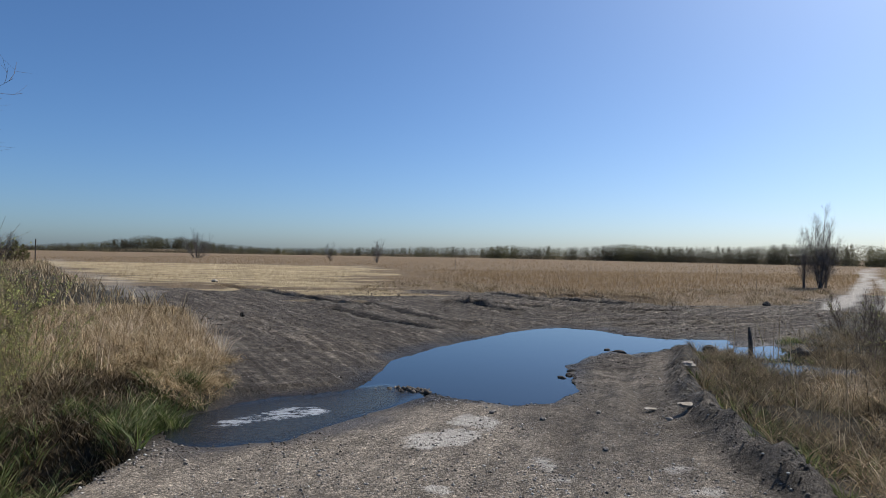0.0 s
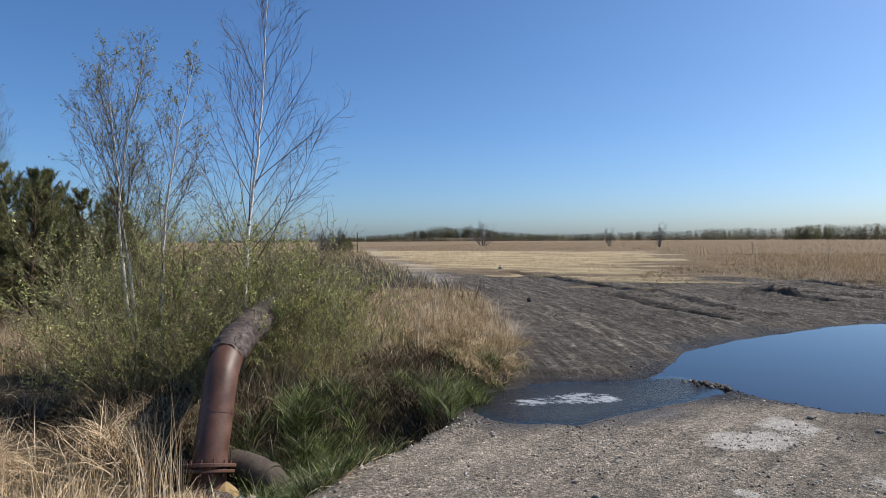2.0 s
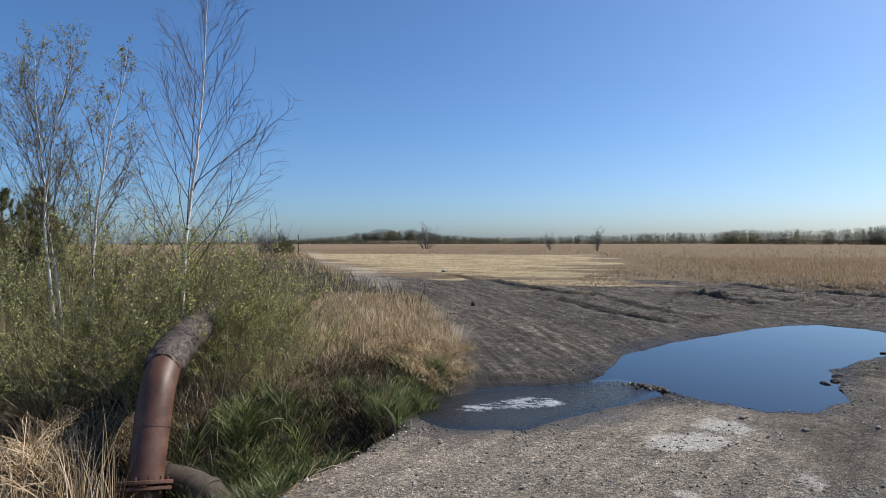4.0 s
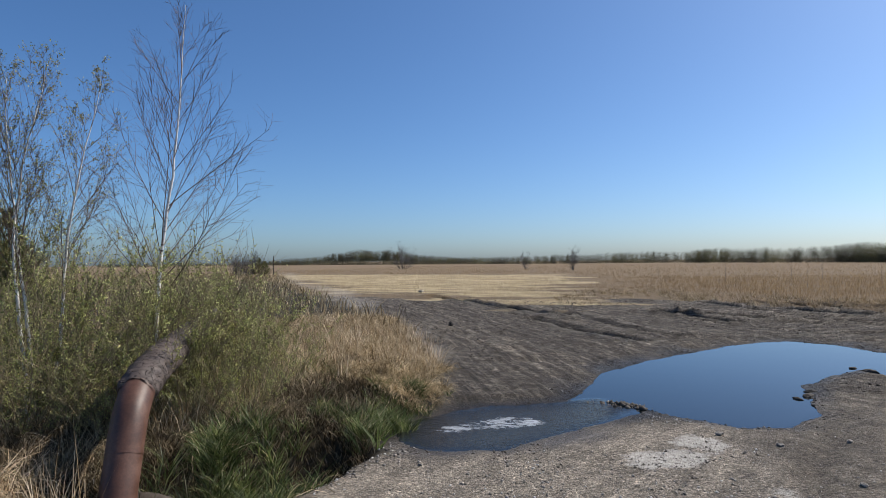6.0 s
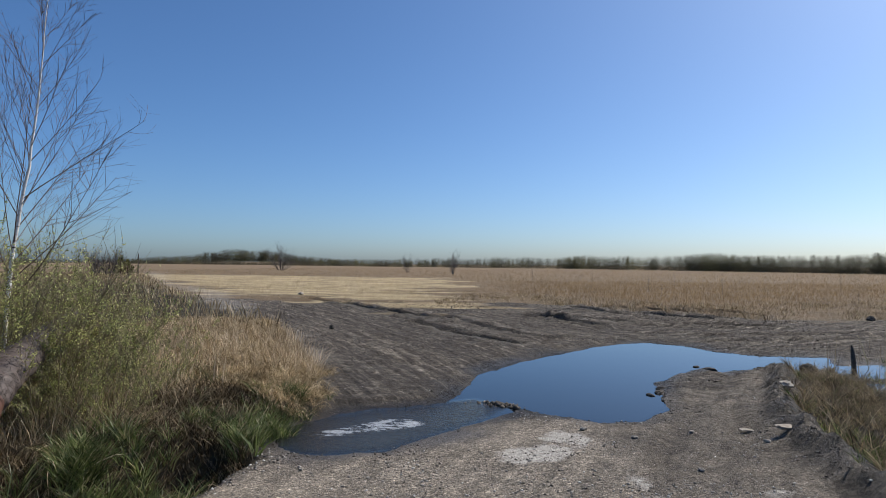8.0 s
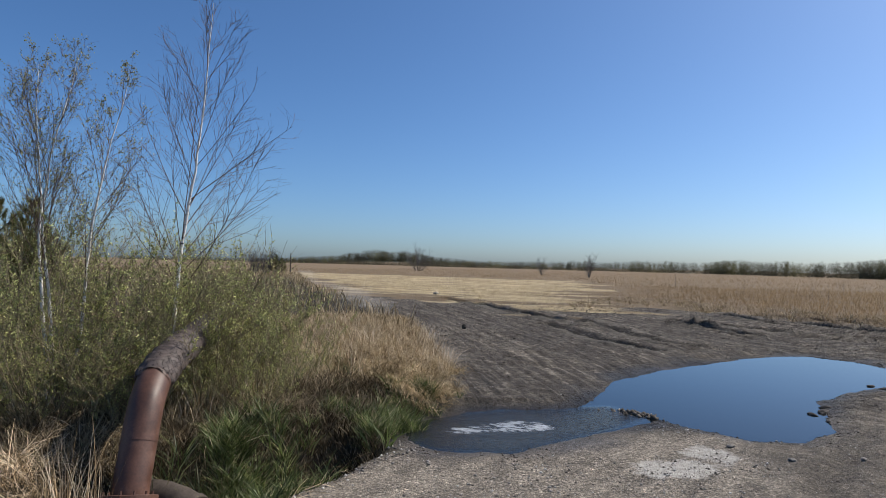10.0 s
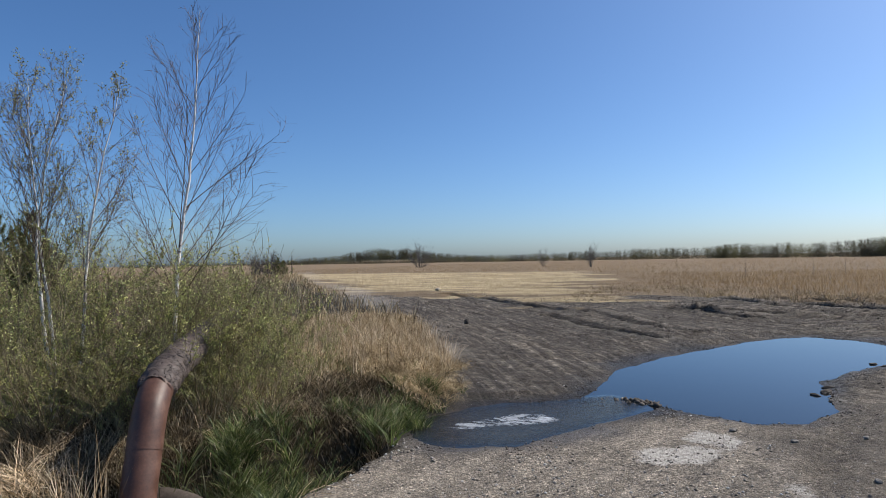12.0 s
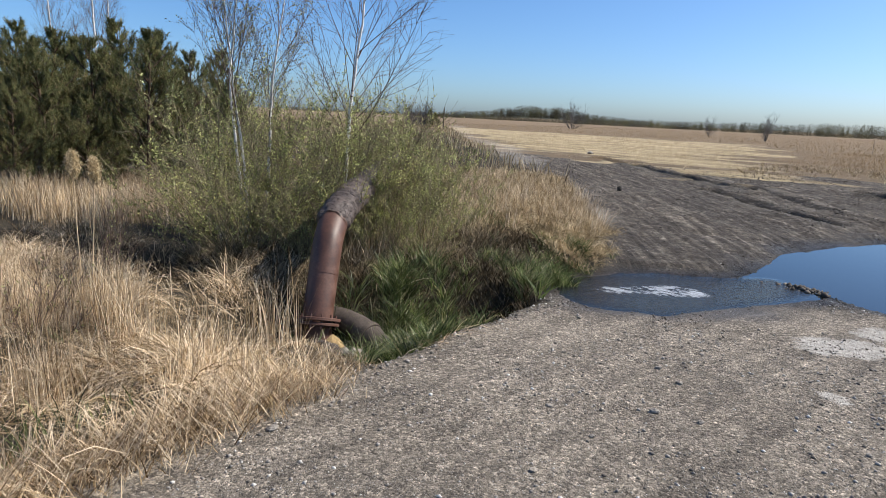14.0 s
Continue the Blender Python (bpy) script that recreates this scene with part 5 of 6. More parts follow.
x, y, az, rng = tussocks(149, 34, (-4.0, -2.9, 2.5, 3.3), lambda x, y: left(x, y) * np.exp(-((line_distance(x, y, [(-3.75, 3.05), (-3.25, 2.85)]) / 0.16) ** 2)) * 2, 12, 0.06)
grass("seed_stalks", blade_mesh("seed_stalks", x, y, rng.uniform(0.35, 0.82, len(x)), rng.uniform(0.004, 0.007, len(x)), rng.uniform(0.05, 0.35, len(x)), STRAW, 150, 4, 0.02, 2.2, az), "upright straw stalks in front of the pipe")
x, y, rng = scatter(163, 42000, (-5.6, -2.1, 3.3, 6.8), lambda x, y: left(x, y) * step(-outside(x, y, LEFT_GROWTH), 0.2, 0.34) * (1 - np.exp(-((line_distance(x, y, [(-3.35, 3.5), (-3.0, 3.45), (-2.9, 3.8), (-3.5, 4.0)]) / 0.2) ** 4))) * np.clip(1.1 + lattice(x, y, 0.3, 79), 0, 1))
grass("ditch_floor_litter", blade_mesh("ditch_floor_litter", x, y, rng.uniform(0.05, 0.17, len(x)), rng.uniform(0.005, 0.012, len(x)), rng.uniform(0.5, 0.98, len(x)), DARK_LITTER, 164, 2, 0.0, 1.3), "brown leaves and stems on the floor of the ditch, darkened for its shade")
x, y, rng = scatter(165, 24000, (-9.0, 9.0, -7.0, 2.2), lambda x, y: np.maximum(step(-outside(x, y, LEFT_GROWTH), 0.0, 0.25) * step(0.4 - y, -0.2, 0.2), step(-outside(x, y, RIGHT_GROWTH), 0.1, 0.4)) * np.clip(0.7 + 0.6 * lattice(x, y, 0.8, 80), 0.1, 1))
grass("verge_grass", blade_mesh("verge_grass", x, y, rng.uniform(0.15, 0.5, len(x)), rng.uniform(0.008, 0.02, len(x)), rng.uniform(0.4, 0.97, len(x)), HAY, 166, 2), "dry grass along both verges of the road")

# ---- the pipe and its ditch ----


def rust():
    m, nodes, links = material("rusty_steel")
    n = noise_at(nodes, links, 6, 6, 0.65)
    fine = noise_at(nodes, links, 60, 5, 0.7)
    c = ramp(nodes, links, n, [(0.25, (0.048, 0.023, 0.015)), (0.5, (0.10, 0.046, 0.029)), (0.75, (0.16, 0.085, 0.06))])
    c = mix(nodes, links, 0.5, c, ramp(nodes, links, fine, [(0.3, (0.6, 0.58, 0.56)), (0.7, (1.35, 1.3, 1.25))]), "MULTIPLY")
    surface(nodes, links, c, ramp(nodes, links, n, [(0.3, (0.42, 0.42, 0.42)), (0.7, (0.62, 0.62, 0.62))]), bump(nodes, links, fine, 0.25, 0.004), gloss=0.5)
    return m


def tar():
    m, nodes, links = material("tar_wrapping")
    c = nodes.new("ShaderNodeTexCoord")
    s = nodes.new("ShaderNodeMapping")
    s.inputs["Scale"].default_value, s.inputs["Rotation"].default_value = (0.5, 1.3, 4.2), (0.9, 0.2, 0.3)
    links.new(c.outputs["Object"], s.inputs["Vector"])
    bent = nodes.new("ShaderNodeVectorMath")
    bent.operation = "ADD"
    w = nodes.new("ShaderNodeTexNoise")
    w.inputs["Scale"].default_value = 5.0
    small = nodes.new("ShaderNodeVectorMath")
    small.operation = "SCALE"
    small.inputs["Scale"].default_value = 1.0
    links.new(w.outputs["Color"], small.inputs[0])
    links.new(s.outputs["Vector"], bent.inputs[0])
    links.new(small.outputs["Vector"], bent.inputs[1])
    v = nodes.new("ShaderNodeTexVoronoi")
    v.feature = "DISTANCE_TO_EDGE"
    v.inputs["Scale"].default_value = 5.0
    links.new(bent.outputs["Vector"], v.inputs["Vector"])
    n = noise_at(nodes, links, 14, 5, 0.65)
    skin = ramp(nodes, links, n, [(0.3, (0.055, 0.041, 0.035)), (0.7, (0.115, 0.088, 0.076))])
    crack = ramp(nodes, links, v.outputs["Distance"], [(0.003, (0.3, 0.29, 0.28)), (0.035, (1, 1, 1))])
    surface(nodes, links, mix(nodes, links, 1.0, skin, crack, "MULTIPLY"), 0.62, bump(nodes, links, crack, 0.9, 0.015), gloss=0.4)
    return m


def rocky(name, a, b, scale=6):
    m, nodes, links = material(name)
    n = noise_at(nodes, links, scale, 6, 0.65)
    fine = noise_at(nodes, links, scale * 9, 4, 0.7)
    c = mix(nodes, links, 0.5, ramp(nodes, links, n, [(0.3, a), (0.7, b)]), ramp(nodes, links, fine, [(0.3, (0.6, 0.6, 0.6)), (0.7, (1.35, 1.35, 1.35))]), "MULTIPLY")
    surface(nodes, links, c, 0.9, bump(nodes, links, fine, 0.5, 0.01), gloss=0.3)
    return m


def pebbly(name, stops):
    m, nodes, links = material(name)
    g = nodes.new("ShaderNodeNewGeometry")
    surface(nodes, links, ramp(nodes, links, g.outputs["Random Per Island"], stops), 0.9, gloss=0.3)
    return m


RUST, TAR = rust(), tar()
CONCRETE = rocky("old_concrete", (0.045, 0.035, 0.028), (0.11, 0.088, 0.07))
OCHRE_ROCK = rocky("ochre_rock", (0.24, 0.16, 0.07), (0.45, 0.32, 0.16))
PALE_ROCK = rocky("pale_rock", (0.24, 0.205, 0.16), (0.46, 0.41, 0.34))
GREY_ROCK = rocky("grey_rock", (0.17, 0.15, 0.125), (0.35, 0.32, 0.275))
DARK_EARTH = rocky("dark_earth", (0.03, 0.026, 0.022), (0.09, 0.078, 0.066), 9)
WEATHERED = rocky("weathered_wood", (0.05, 0.042, 0.035), (0.14, 0.12, 0.10), 14)
PALE_WOOD = rocky("pale_wood", (0.25, 0.22, 0.17), (0.44, 0.39, 0.32), 10)
PEBBLES = pebbly("pebbles", [(0.0, (0.10, 0.088, 0.076)), (0.35, (0.20, 0.18, 0.155)), (0.7, (0.32, 0.29, 0.255)), (0.9, (0.48, 0.45, 0.40)), (1.0, (0.72, 0.69, 0.64))])
DRY_CLODS = pebbly("dry_clods", [(0.0, (0.09, 0.076, 0.06)), (0.5, (0.17, 0.145, 0.115)), (1.0, (0.36, 0.32, 0.265))])
CLODS = pebbly("clods", [(0.0, (0.045, 0.038, 0.031)), (0.5, (0.085, 0.072, 0.058)), (0.9, (0.14, 0.12, 0.098)), (1.0, (0.24, 0.21, 0.175))])


def pipe_piece(name, line, radius, mat, parent, label="", sides=32, rough=0.0, seed=0, wall=0.0, bands=0.0):
    """A round pipe along a line; rough dents the skin, wall gives it an open, hollow end."""
    rng = np.random.RandomState(seed)
    t = Tubes()
    n = len(line)
    swell = radius - 0.011 * np.clip(1 - np.arange(n) / 3, 0, 1) if bands else np.full(n, radius)
    t.add(line, swell, sides)
    if wall:
        t.add(line[::-1], np.full(n, radius - wall), sides)
    me = t.mesh(name, mat)
    if rough:
        co = np.empty(len(me.vertices) * 3, np.float32)
        me.vertices.foreach_get("co", co)
        co = co.reshape(-1, 3)
        axis = np.repeat(line, sides, 0)
        dent = lattice(np.arange(len(co)) % sides, np.arange(len(co)) // sides, 2.3, 300 + seed) + 0.6 * rng.uniform(-1, 1, len(co))
        if bands:
            # strips wound round in a slant, each lapping over the last, and a torn first edge
            turn_at, ring_at = np.arange(len(co)) % sides / sides, np.arange(len(co)) // sides
            lap = (ring_at / bands + turn_at + 0.15 * lattice(turn_at * 9, ring_at, 2.0, 310 + seed)) % 1.0
            dent += 1.5 * lap - 0.6
            ahead = np.repeat(np.gradient(line, axis=0), sides, 0)
            co[: len(axis)] += ahead * (np.clip(3 - ring_at, 0, 3) * 0.9 * (lattice(turn_at * 12, 0 * turn_at, 1.0, 320 + seed)))[: len(axis), None]
        co[: len(axis)] += (co[: len(axis)] - axis) / radius * (rough * dent[: len(axis)])[:, None]
        me.vertices.foreach_set("co", co.ravel())
        me.update()
    return part(name, me, None, parent, label)


def ring_plate(name, at, way, outer, inner, thick, mat, parent, label=""):
    bm = bmesh.new()
    turn = Vector(way).to_track_quat("Z", "Y").to_matrix().to_4x4()
    rows = []
    for r, z in ((inner, -thick / 2), (outer - 0.006, -thick / 2), (outer, -thick / 2 + 0.005), (outer, thick / 2 - 0.005), (outer - 0.006, thick / 2), (inner, thick / 2)):
        rows.append([bm.verts.new(Matrix.Translation(at) @ turn @ Vector((r * math.cos(a), r * math.sin(a), z))) for a in (k * math.tau / 36 for k in range(36))])
    for r0, r1 in zip(rows, rows[1:] + rows[:1]):
        for k in range(36):
            bm.faces.new((r0[k], r0[(k + 1) % 36], r1[(k + 1) % 36], r1[k]))
    return part(name, bm, mat, parent, label)


steel_pipe = tagged(new("drain_pipe"), "rusty brown steel pipe bending down into a ditch", "pipe")
FOOT = Vector((-3.66, 3.70, -0.13))
course = smooth_line([(-3.66, 3.70, -0.30), (-3.69, 3.765, -0.05), (-3.735, 3.865, 0.18), (-3.785, 3.98, 0.44), (-3.835, 4.09, 0.585), (-3.92, 4.27, 0.70), (-4.08, 4.62, 0.778), (-4.285, 5.08, 0.838), (-4.62, 5.83, 0.92), (-5.2, 7.1, 1.0)], 160)
seam = int(160 * 0.50)
pipe_piece("riser", course[: int(160 * 0.255) + 3], 0.132, RUST, steel_pipe, "rusted lower length", wall=0.012)
pipe_piece("elbow", course[int(160 * 0.25) : seam + 4], 0.1335, RUST, steel_pipe, "smooth rusted bend with a worn shine")
pipe_piece("wrapping", course[seam : int(160 * 0.80)], 0.147, TAR, steel_pipe, "cracked dark tar wrapping", 40, 0.010, 3, 0.0, 7.0)
pipe_piece("run", course[int(160 * 0.795) :], 0.140, TAR, steel_pipe, "pipe leading back into the bushes", 28, 0.006, 4, 0.0, 7.0)
way = Vector(course[22] - course[14])
flange = ring_plate("flange", FOOT + Vector((0, 0.01, 0.03)), way, 0.205, 0.125, 0.03, RUST, steel_pipe, "bolted steel flange")
ring_plate("flange", FOOT + Vector((0, 0.0, -0.012)), way, 0.20, 0.125, 0.028, RUST, steel_pipe, "lower bolted flange")
ring_plate("weld_bead", Vector(course[int(160 * 0.253)]), Vector(course[43] - course[38]), 0.1355, 0.125, 0.007, RUST, steel_pipe)
turn = way.to_track_quat("Z", "Y").to_matrix().to_4x4()
bolt_mesh = None
for k in range(12):
    a = k * math.tau / 12
    if bolt_mesh is None:
        bm = bmesh.new()
        bmesh.ops.create_cone(bm, cap_ends=True, segments=6, radius1=0.015, radius2=0.013, depth=0.07)
        bmesh.ops.create_cone(bm, cap_ends=True, segments=6, radius1=0.008, radius2=0.008, depth=0.12)
        bolt_mesh = bpy.data.meshes.new("bolt")
        bm.to_mesh(bolt_mesh)
        bm.free()
        bolt_mesh.materials.append(RUST)
    b = part("bolt", bolt_mesh, None, flange)
    b.matrix_basis = Matrix.Translation(FOOT + Vector((0, 0, 0.012))) @ turn @ pose(0.172 * math.cos(a), 0.172 * math.sin(a), 0, 0, 0, 20 * k)

culvert = tagged(new("culvert_pipe"), "old brown pipe lying half buried in the ditch", "pipe")
lying = smooth_line([(-3.78, 4.00, -0.19), (-3.45, 4.00, -0.22), (-3.15, 3.95, -0.33), (-2.90, 3.87, -0.48)], 26)
pipe_piece("barrel", lying, 0.125, CONCRETE, culvert, "brown weathered barrel", 24, 0.004, 7, 0.02)
ring_plate("collar", Vector(lying[12]), Vector(lying[13] - lying[11]), 0.14, 0.11, 0.05, CONCRETE, culvert)


def stone(name, at, size, mat, label, seed, group="", category="stone", detail=3, sink=0.25, rough=0.35):
    """A rough stone, dented by noise."""
    bm = bmesh.new()
    bmesh.ops.create_icosphere(bm, subdivisions=detail, radius=1.0)
    shift = Vector((seed * 3.7, seed * 1.3, seed * 5.1))
    for v in bm.verts:
        p = v.co.copy()
        k = 1 + rough * noise.noise(p * 1.1 + shift) + rough * 0.45 * noise.noise(p * 2.7 + shift) + rough * 0.2 * noise.noise(p * 6 + shift)
        q = Vector((round(p.x * 1.6) / 1.6, round(p.y * 1.6) / 1.6, round(p.z * 1.6) / 1.6))
        v.co = (p * 0.72 + q * 0.28) * k
        v.co = Vector((v.co.x * size[0], v.co.y * size[1], v.co.z * size[2]))
    me = bpy.data.meshes.new(name)
    bm.to_mesh(me)
    bm.free()
    me.materials.append(mat)
    ob = tagged(new(name, me), label, category, group)
    z = float(height(at[0], at[1])) if len(at) == 2 else at[2]
    ob.matrix_basis = pose(at[0], at[1], z + size[2] * (1 - 2 * sink), 0, 0, seed * 67 % 360)
    return ob


stone("rock", (-3.36, 3.53, -0.36), (0.12, 0.10, 0.14), OCHRE_ROCK, "ochre broken rock under the pipe flange", 1, "rocks in the ditch", "rock")
stone("rock", (-3.05, 3.45, -0.30), (0.14, 0.10, 0.09), PALE_ROCK, "pale angular rock in the ditch", 2, "rocks in the ditch", "rock")
stone("rock", (-3.18, 3.26, -0.20), (0.13, 0.11, 0.09), CONCRETE, "grey rock half hidden by straw", 3, "rocks in the ditch", "rock")
stone("rock", (-3.20, 3.50, -0.32), (0.10, 0.08, 0.08), GREY_ROCK, "small grey rock in the ditch", 4, "rocks in the ditch", "rock")
stone("rock", (-3.62, 3.66, -0.42), (0.24, 0.22, 0.13), CONCRETE, "rough concrete footing under the pipe", 5, "", "footing")

# loose stones on the gravel
for k, (x, y, s, mat) in enumerate(((-1.61, 3.97, 0.024, PALE_ROCK), (-0.77, 3.40, 0.034, GREY_ROCK), (-0.51, 3.39, 0.026, GREY_ROCK), (-0.71, 3.89, 0.028, GREY_ROCK), (-0.88, 4.11, 0.03, GREY_ROCK),
                                    (-1.31, 3.42, 0.018, GREY_ROCK), (-1.32, 3.11, 0.024, PALE_ROCK), (-2.45, 1.99, 0.035, GREY_ROCK), (-2.5, 2.42, 0.03, GREY_ROCK), (0.85, 6.29, 0.045, GREY_ROCK),
                                    (-1.14, 2.40, 0.025, PALE_ROCK), (2.52, 5.9, 0.042, PALE_ROCK), (2.38, 5.86, 0.03, GREY_ROCK), (1.62, 5.1, 0.04, GREY_ROCK), (1.3, 6.0, 0.04, GREY_ROCK), (1.95, 6.3, 0.04, GREY_ROCK),
                                    (-0.85, 3.5, 0.014, PALE_ROCK), (-1.0, 2.9, 0.018, GREY_ROCK), (0.3, 3.5, 0.022, GREY_ROCK), (-1.7, 4.9, 0.025, PALE_ROCK))):
    stone("stone", (x, y), (s * 0.85, s * 0.68, s * 0.45), mat, "small loose stone lying on the grey gravel", 10 + k, "loose stones", "stone", 2, 0.2)


def slab(name, at, size, turn_deg, mat, label, category):
    bm = bmesh.new()
    bmesh.ops.create_cube(bm, size=1.0)
    bmesh.ops.subdivide_edges(bm, edges=bm.edges, cuts=3, use_grid_fill=True)
    for v in bm.verts:
        p = v.co.copy()
        v.co = Vector((p.x * size[0], p.y * size[1] * (1 - 0.5 * abs(p.x)), p.z * size[2])) + Vector(noise.noise_vector(p * 3 + Vector((turn_deg, 0, 0)))) * size[1] * 0.14
    bmesh.ops.bevel(bm, geom=[e for e in bm.edges if e.is_manifold and e.calc_face_angle(0) > 0.9], offset=size[2] * 0.15, segments=1, affect="EDGES")
    me = bpy.data.meshes.new(name)
    bm.to_mesh(me)
    bm.free()
    me.materials.append(mat)
    ob = tagged(new(name, me), label, category)
    ob.matrix_basis = pose(at[0], at[1], float(height(*at)) + size[2] * 0.1, 2, 3, turn_deg)
    return ob


slab("wood_scrap", (2.67, 6.57), (0.26, 0.08, 0.016), 8, PALE_WOOD, "pale flat scrap of wood on the mud", "scrap")
slab("stone_slab", (2.82, 6.07), (0.28, 0.11, 0.02), 14, PALE_ROCK, "flat pale stone pressed into the gravel", "stone")
stone("rock", (3.86, 8.3), (0.13, 0.09, 0.05), PALE_ROCK, "pale rock on top of the earth bank", 41, "", "rock")
stone("rock", (-9.9, 32.7), (0.17, 0.13, 0.10), PALE_ROCK, "pale rock at the edge of the mown field", 42, "", "rock")
stone("earth_clod", (-4.0, 15.4), (0.06, 0.055, 0.07), DARK_EARTH, "dark upright clod standing on the mud", 44, "earth clods", "clod")
stone("earth_clod", (5.35, 10.55), (0.13, 0.11, 0.09), DARK_EARTH, "muddy clod at the edge of the pool", 47, "earth clods", "clod")
stone("earth_clod", (6.75, 10.2), (0.16, 0.12, 0.10), DARK_EARTH, "dark root clod among green weeds", 48, "earth clods", "clod")
stone("tree_stump", (12.3, 20.2), (0.12, 0.11, 0.10), WEATHERED, "grey weathered stump at the edge of the reeds", 49, "", "stump")
for k, (x, y, s) in enumerate(((2.30, 8.62, 0.10), (2.12, 8.42, 0.07), (2.42, 8.9, 0.09), (2.2, 8.1, 0.05), (3.72, 10.6, 0.12), (3.6, 10.9, 0.07))):
    stone("mud_lump", (x, y, WATER_Z), (s * 1.0, s * 0.6, s * 0.32), DARK_EARTH, "wet dark lump of mud breaking the water", 60 + k, "mud lumps in the water", "clod", 2, 0.45)

post = tagged(new("wooden_post"), "short dark weathered post standing in the pool", "post")
t = Tubes()
line = limb(np.random.RandomState(5), (0, 0, -0.25), (-0.04, 0, 1), 0.72, 8, 0.0, 0.02)
t.add(line, np.array([0.042, 0.044, 0.042, 0.040, 0.038, 0.036, 0.034, 0.030, 0.012]), 9)
part("shaft", t.mesh("shaft", WEATHERED), None, post)
post.matrix_basis = pose(6.05, 10.5, -0.06)

field_post = tagged(new("field_post"), "thin grey wooden post at the end of the copse", "post")
t = Tubes()
line = limb(np.random.RandomState(6), (0, 0, -0.3), (0.02, 0, 1), 2.9, 6, 0.0, 0.01)
t.add(line, np.linspace(0.075, 0.055, 7), 8)
part("shaft", t.mesh("shaft", WEATHERED), None, field_post)
field_post.matrix_basis = pose(-40.1, 69.3, float(height(-40.1, 69.3)))

# two reed heads above the straw
for x, y, tall, bend in ((-5.05, 2.5, 1.22, 0.03), (-5.2, 2.68, 1.14, 0.05)):
    reed = tagged(new("reed"), "tall dry reed with a drooping feathery head", "reed", "tall reeds")
    t = Tubes()
    line = limb(np.random.RandomState(int(tall * 100)), (0, 0, -0.02), (bend, bend * 0.4, 1), tall, 10, -0.05, 0.015)
    t.add(line, np.linspace(0.006, 0.003, 11), 5)
    part("stalk", t.mesh("stalk", STRAW), None, reed)
    rng = np.random.RandomState(int(tall * 1000))
    head = []
    for k in range(4200):
        f = k / 4200
        wide = 0.025 * math.sin(math.pi * (0.12 + 0.8 * f))
        head.append(line[-1] + np.array([rng.normal(0, wide) + bend * 0.5 * f, rng.normal(0, wide), 0.06 - 0.19 * f + rng.normal(0, 0.008)]))
    part("plume", leaf_mesh("plume", head, rng.uniform(0.010, 0.024, 4200), MOWN, 7, 0.28), None, reed, "pale feathery seed head")
    reed.matrix_basis = pose(x, y, float(height(x, y)))

# ---- grit and clods ----


def grit(name, x, y, size, mat, seed, label, flat=0.7):
    """Small angular stones, one eight-sided lump each."""
    rng = np.random.RandomState(seed)
    n = len(x)
    base = np.array([(1, 0, 0), (0, 1, 0), (-1, 0, 0), (0, -1, 0), (0, 0, 1), (0, 0, -1)], float)
    v = base[None] * rng.uniform(0.55, 1.25, (n, 6, 1)) + rng.normal(0, 0.13, (n, 6, 3))
    a = rng.uniform(0, 2 * np.pi, n)
    c, s = np.cos(a)[:, None], np.sin(a)[:, None]
    v = np.stack([v[..., 0] * c - v[..., 1] * s, v[..., 0] * s + v[..., 1] * c, v[..., 2] * flat], -1) * size[:, None, None]
    v += np.stack([x, y, height(x, y) + size * flat * 0.3], -1)[:, None]
    f = np.array([(0, 1, 4), (1, 2, 4), (2, 3, 4), (3, 0, 4), (1, 0, 5), (2, 1, 5), (3, 2, 5), (0, 3, 5)])
    loops = (np.arange(n) * 6)[:, None, None] + f[None]
    return tagged(new(name, mesh_of(name, v.reshape(-1, 3), loops, np.full(n * 8, 3), mat)), label, "gravel", kind="stuff")


on_road = lambda x, y: step(outside(x, y, LEFT_GROWTH), 0.0, 0.1) * step(outside(x, y, RIGHT_GROWTH), 0.0, 0.1) * step(water_distance(x, y), 0.0, 0.05) * (1 - 0.7 * step(-outside(x, y, MUD), 0, 0.6))
x, y, rng = scatter(151, 48000, (-3.0, 3.4, 1.0, 8.4), lambda x, y: on_road(x, y) * np.clip(1.0 - 0.1 * y + 0.9 * lattice(x, y, 0.6, 66), 0.08, 1))
grit("grit", x, y, 0.0030 + 0.013 * rng.uniform(0, 1, len(x)) ** 8 + 0.0025 * rng.uniform(0, 1, len(x)), PEBBLES, 152, "grey grit and small stones on the road")
x, y, rng = scatter(171, 70000, (-2.9, 1.6, 1.0, 5.2), lambda x, y: on_road(x, y) * np.clip(1.25 - 0.2 * y, 0.15, 1) * np.clip(0.6 + 0.6 * lattice(x, y, 0.5, 85), 0.1, 1))
grit("road_crumbs", x, y, 0.0018 + 0.0032 * rng.uniform(0, 1, len(x)) ** 2, PEBBLES, 172, "fine grey crumbs covering the road")
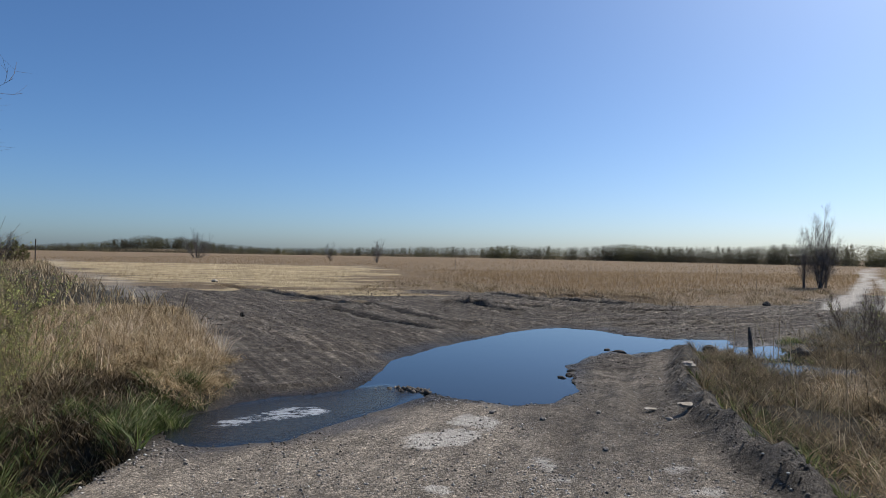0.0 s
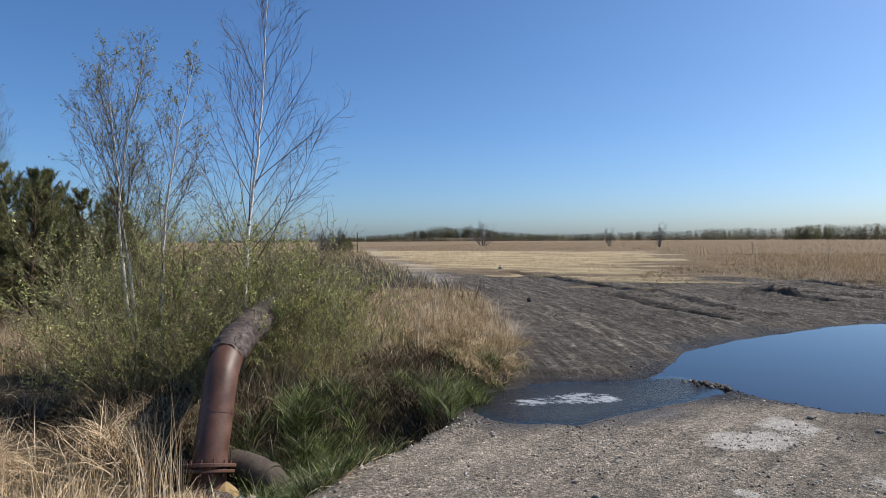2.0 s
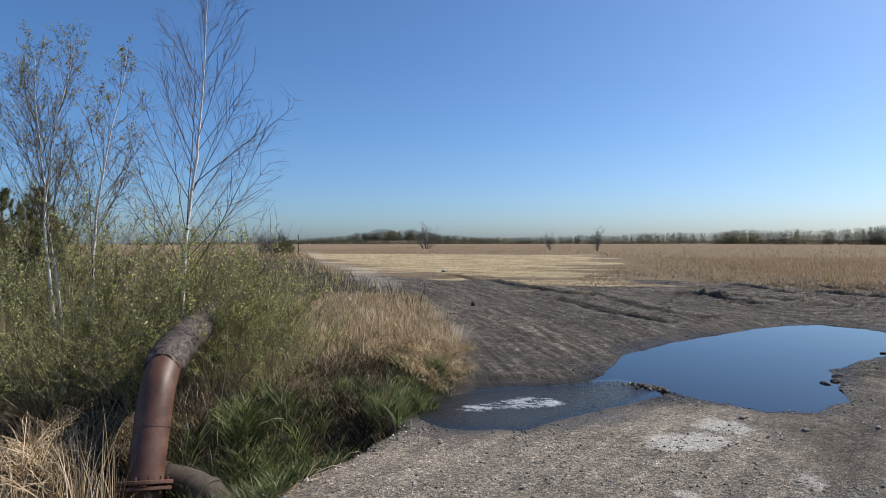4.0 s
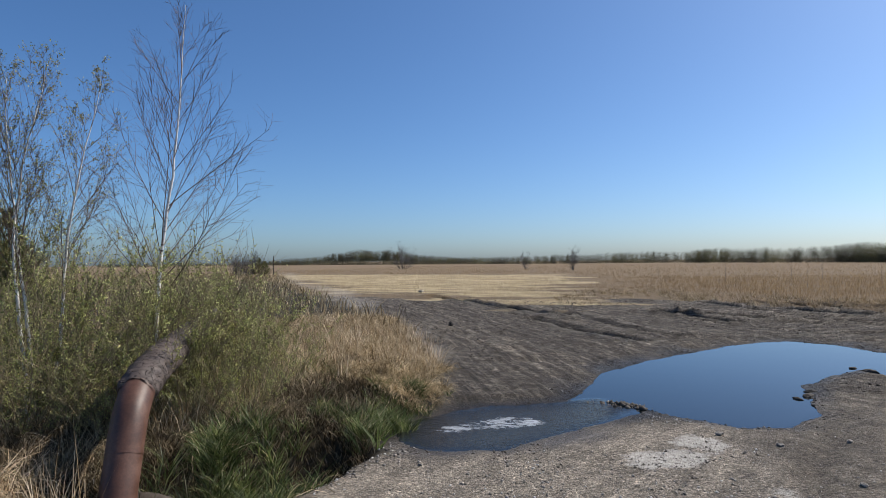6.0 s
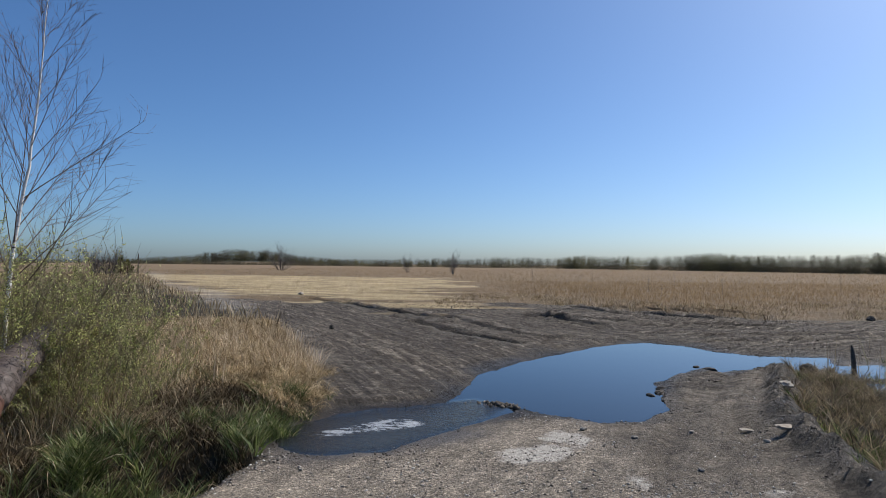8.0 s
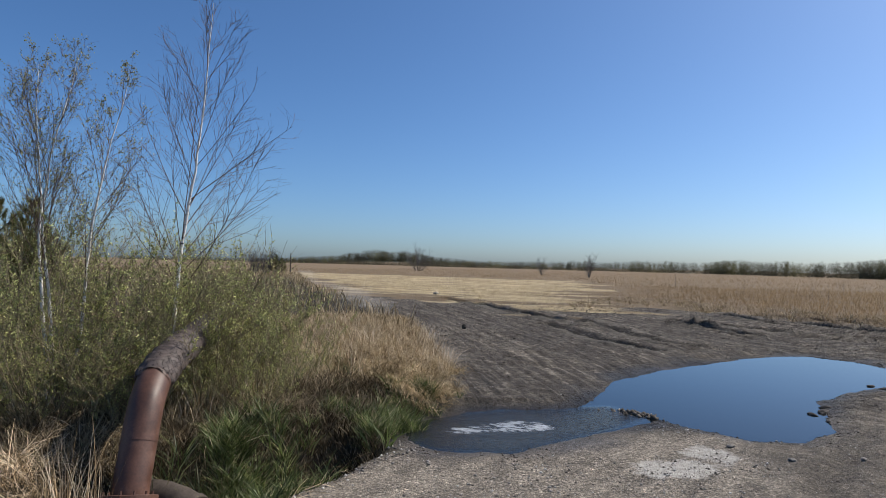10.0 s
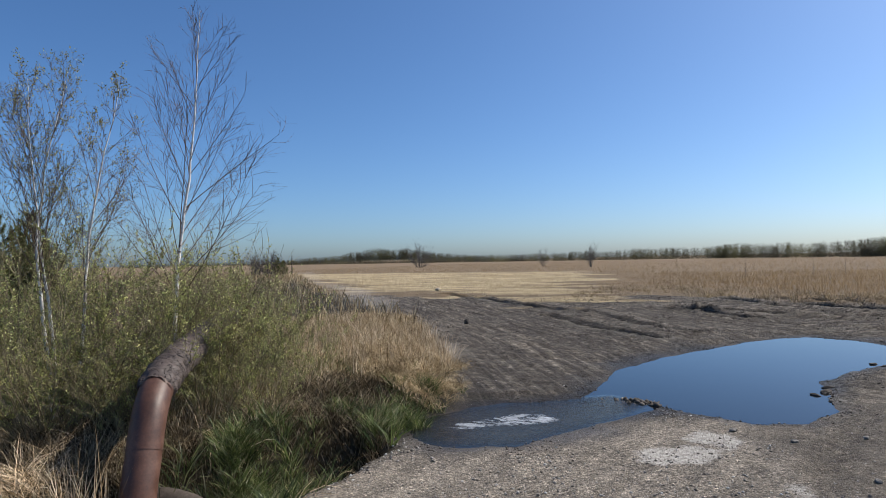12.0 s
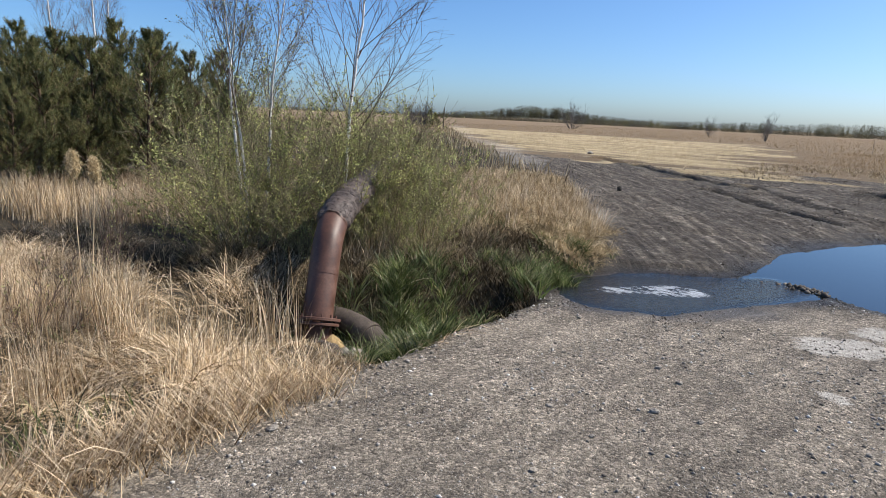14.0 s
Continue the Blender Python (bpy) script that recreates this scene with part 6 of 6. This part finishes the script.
x, y, rng = scatter(153, 52000, (-2.9, 7.4, 5.2, 14.8), lambda x, y: step(water_distance(x, y), -0.12, 0.0) * (1 - step(water_distance(x, y), 0.0, 0.55)) * np.clip(0.35 + lattice(x, y, 0.4, 73), 0, 1) * step(outside(x, y, RIGHT_GROWTH), -0.1, 0.1))
grit("shore_stones", x, y, 0.003 + 0.012 * rng.uniform(0, 1, len(x)) ** 4 + 0.0005 * y, CLODS, 154, "dark wet stones along the water")
x, y, rng = scatter(155, 22000, (-9, 13, 7, 27), lambda x, y: step(-outside(x, y, MUD), -0.2, 0.3) * step(water_distance(x, y), 0.0, 0.1) * np.clip(0.35 + 0.7 * lattice(x, y, 0.9, 67), 0.03, 1))
grit("mud_crumbs", x, y, 0.004 + 0.02 * rng.uniform(0, 1, len(x)) ** 5 + 0.0007 * y, CLODS, 156, "crumbs and clods of churned mud")
x, y, rng = scatter(157, 16000, (2.4, 5.4, 3.6, 11.4), lambda x, y: np.exp(-((line_distance(x, y, MUD_BANK) / 0.22) ** 2)))
grit("bank_clods", x, y, 0.005 + 0.014 * rng.uniform(0, 1, len(x)) ** 4, CLODS, 158, "dark clods of the pushed-up earth bank")
for k, (line, deep) in enumerate(RUTS[:8]):
    rng = np.random.RandomState(180 + k)
    long = smooth_line(line, 60)
    n = 240
    at = long[rng.randint(0, 60, n)] + rng.normal(0, 0.12, (n, 2))
    w = 0.09 + 0.0045 * at[:, 1]
    x, y = at[:, 0] + rng.choice([-1, 1], n) * w * 2.0, at[:, 1] + rng.normal(0, 0.1, n)
    grit("rut_clods", x, y, 0.008 + 0.03 * rng.uniform(0, 1, n) ** 3, DRY_CLODS, 190 + k, "clods of earth thrown up beside a wheel rut")
rng = np.random.RandomState(160)
x, y = 0.12 + rng.normal(0, 0.22, 260), 7.72 + rng.normal(0, 0.13, 260)
grit("spit_stones", x, y, rng.uniform(0.01, 0.055, 260), CLODS, 161, "wet stones and debris where the stream meets the puddle")

x, y, rng = scatter(167, 5000, (-3.0, -1.9, 2.6, 5.6), lambda x, y: np.exp(-(((outside(x, y, LEFT_GROWTH) + 0.05) / 0.12) ** 2)))
grit("edge_gravel", x, y, 0.004 + 0.02 * rng.uniform(0, 1, len(x)) ** 6, PEBBLES, 168, "loose stones crumbling from the edge of the road")
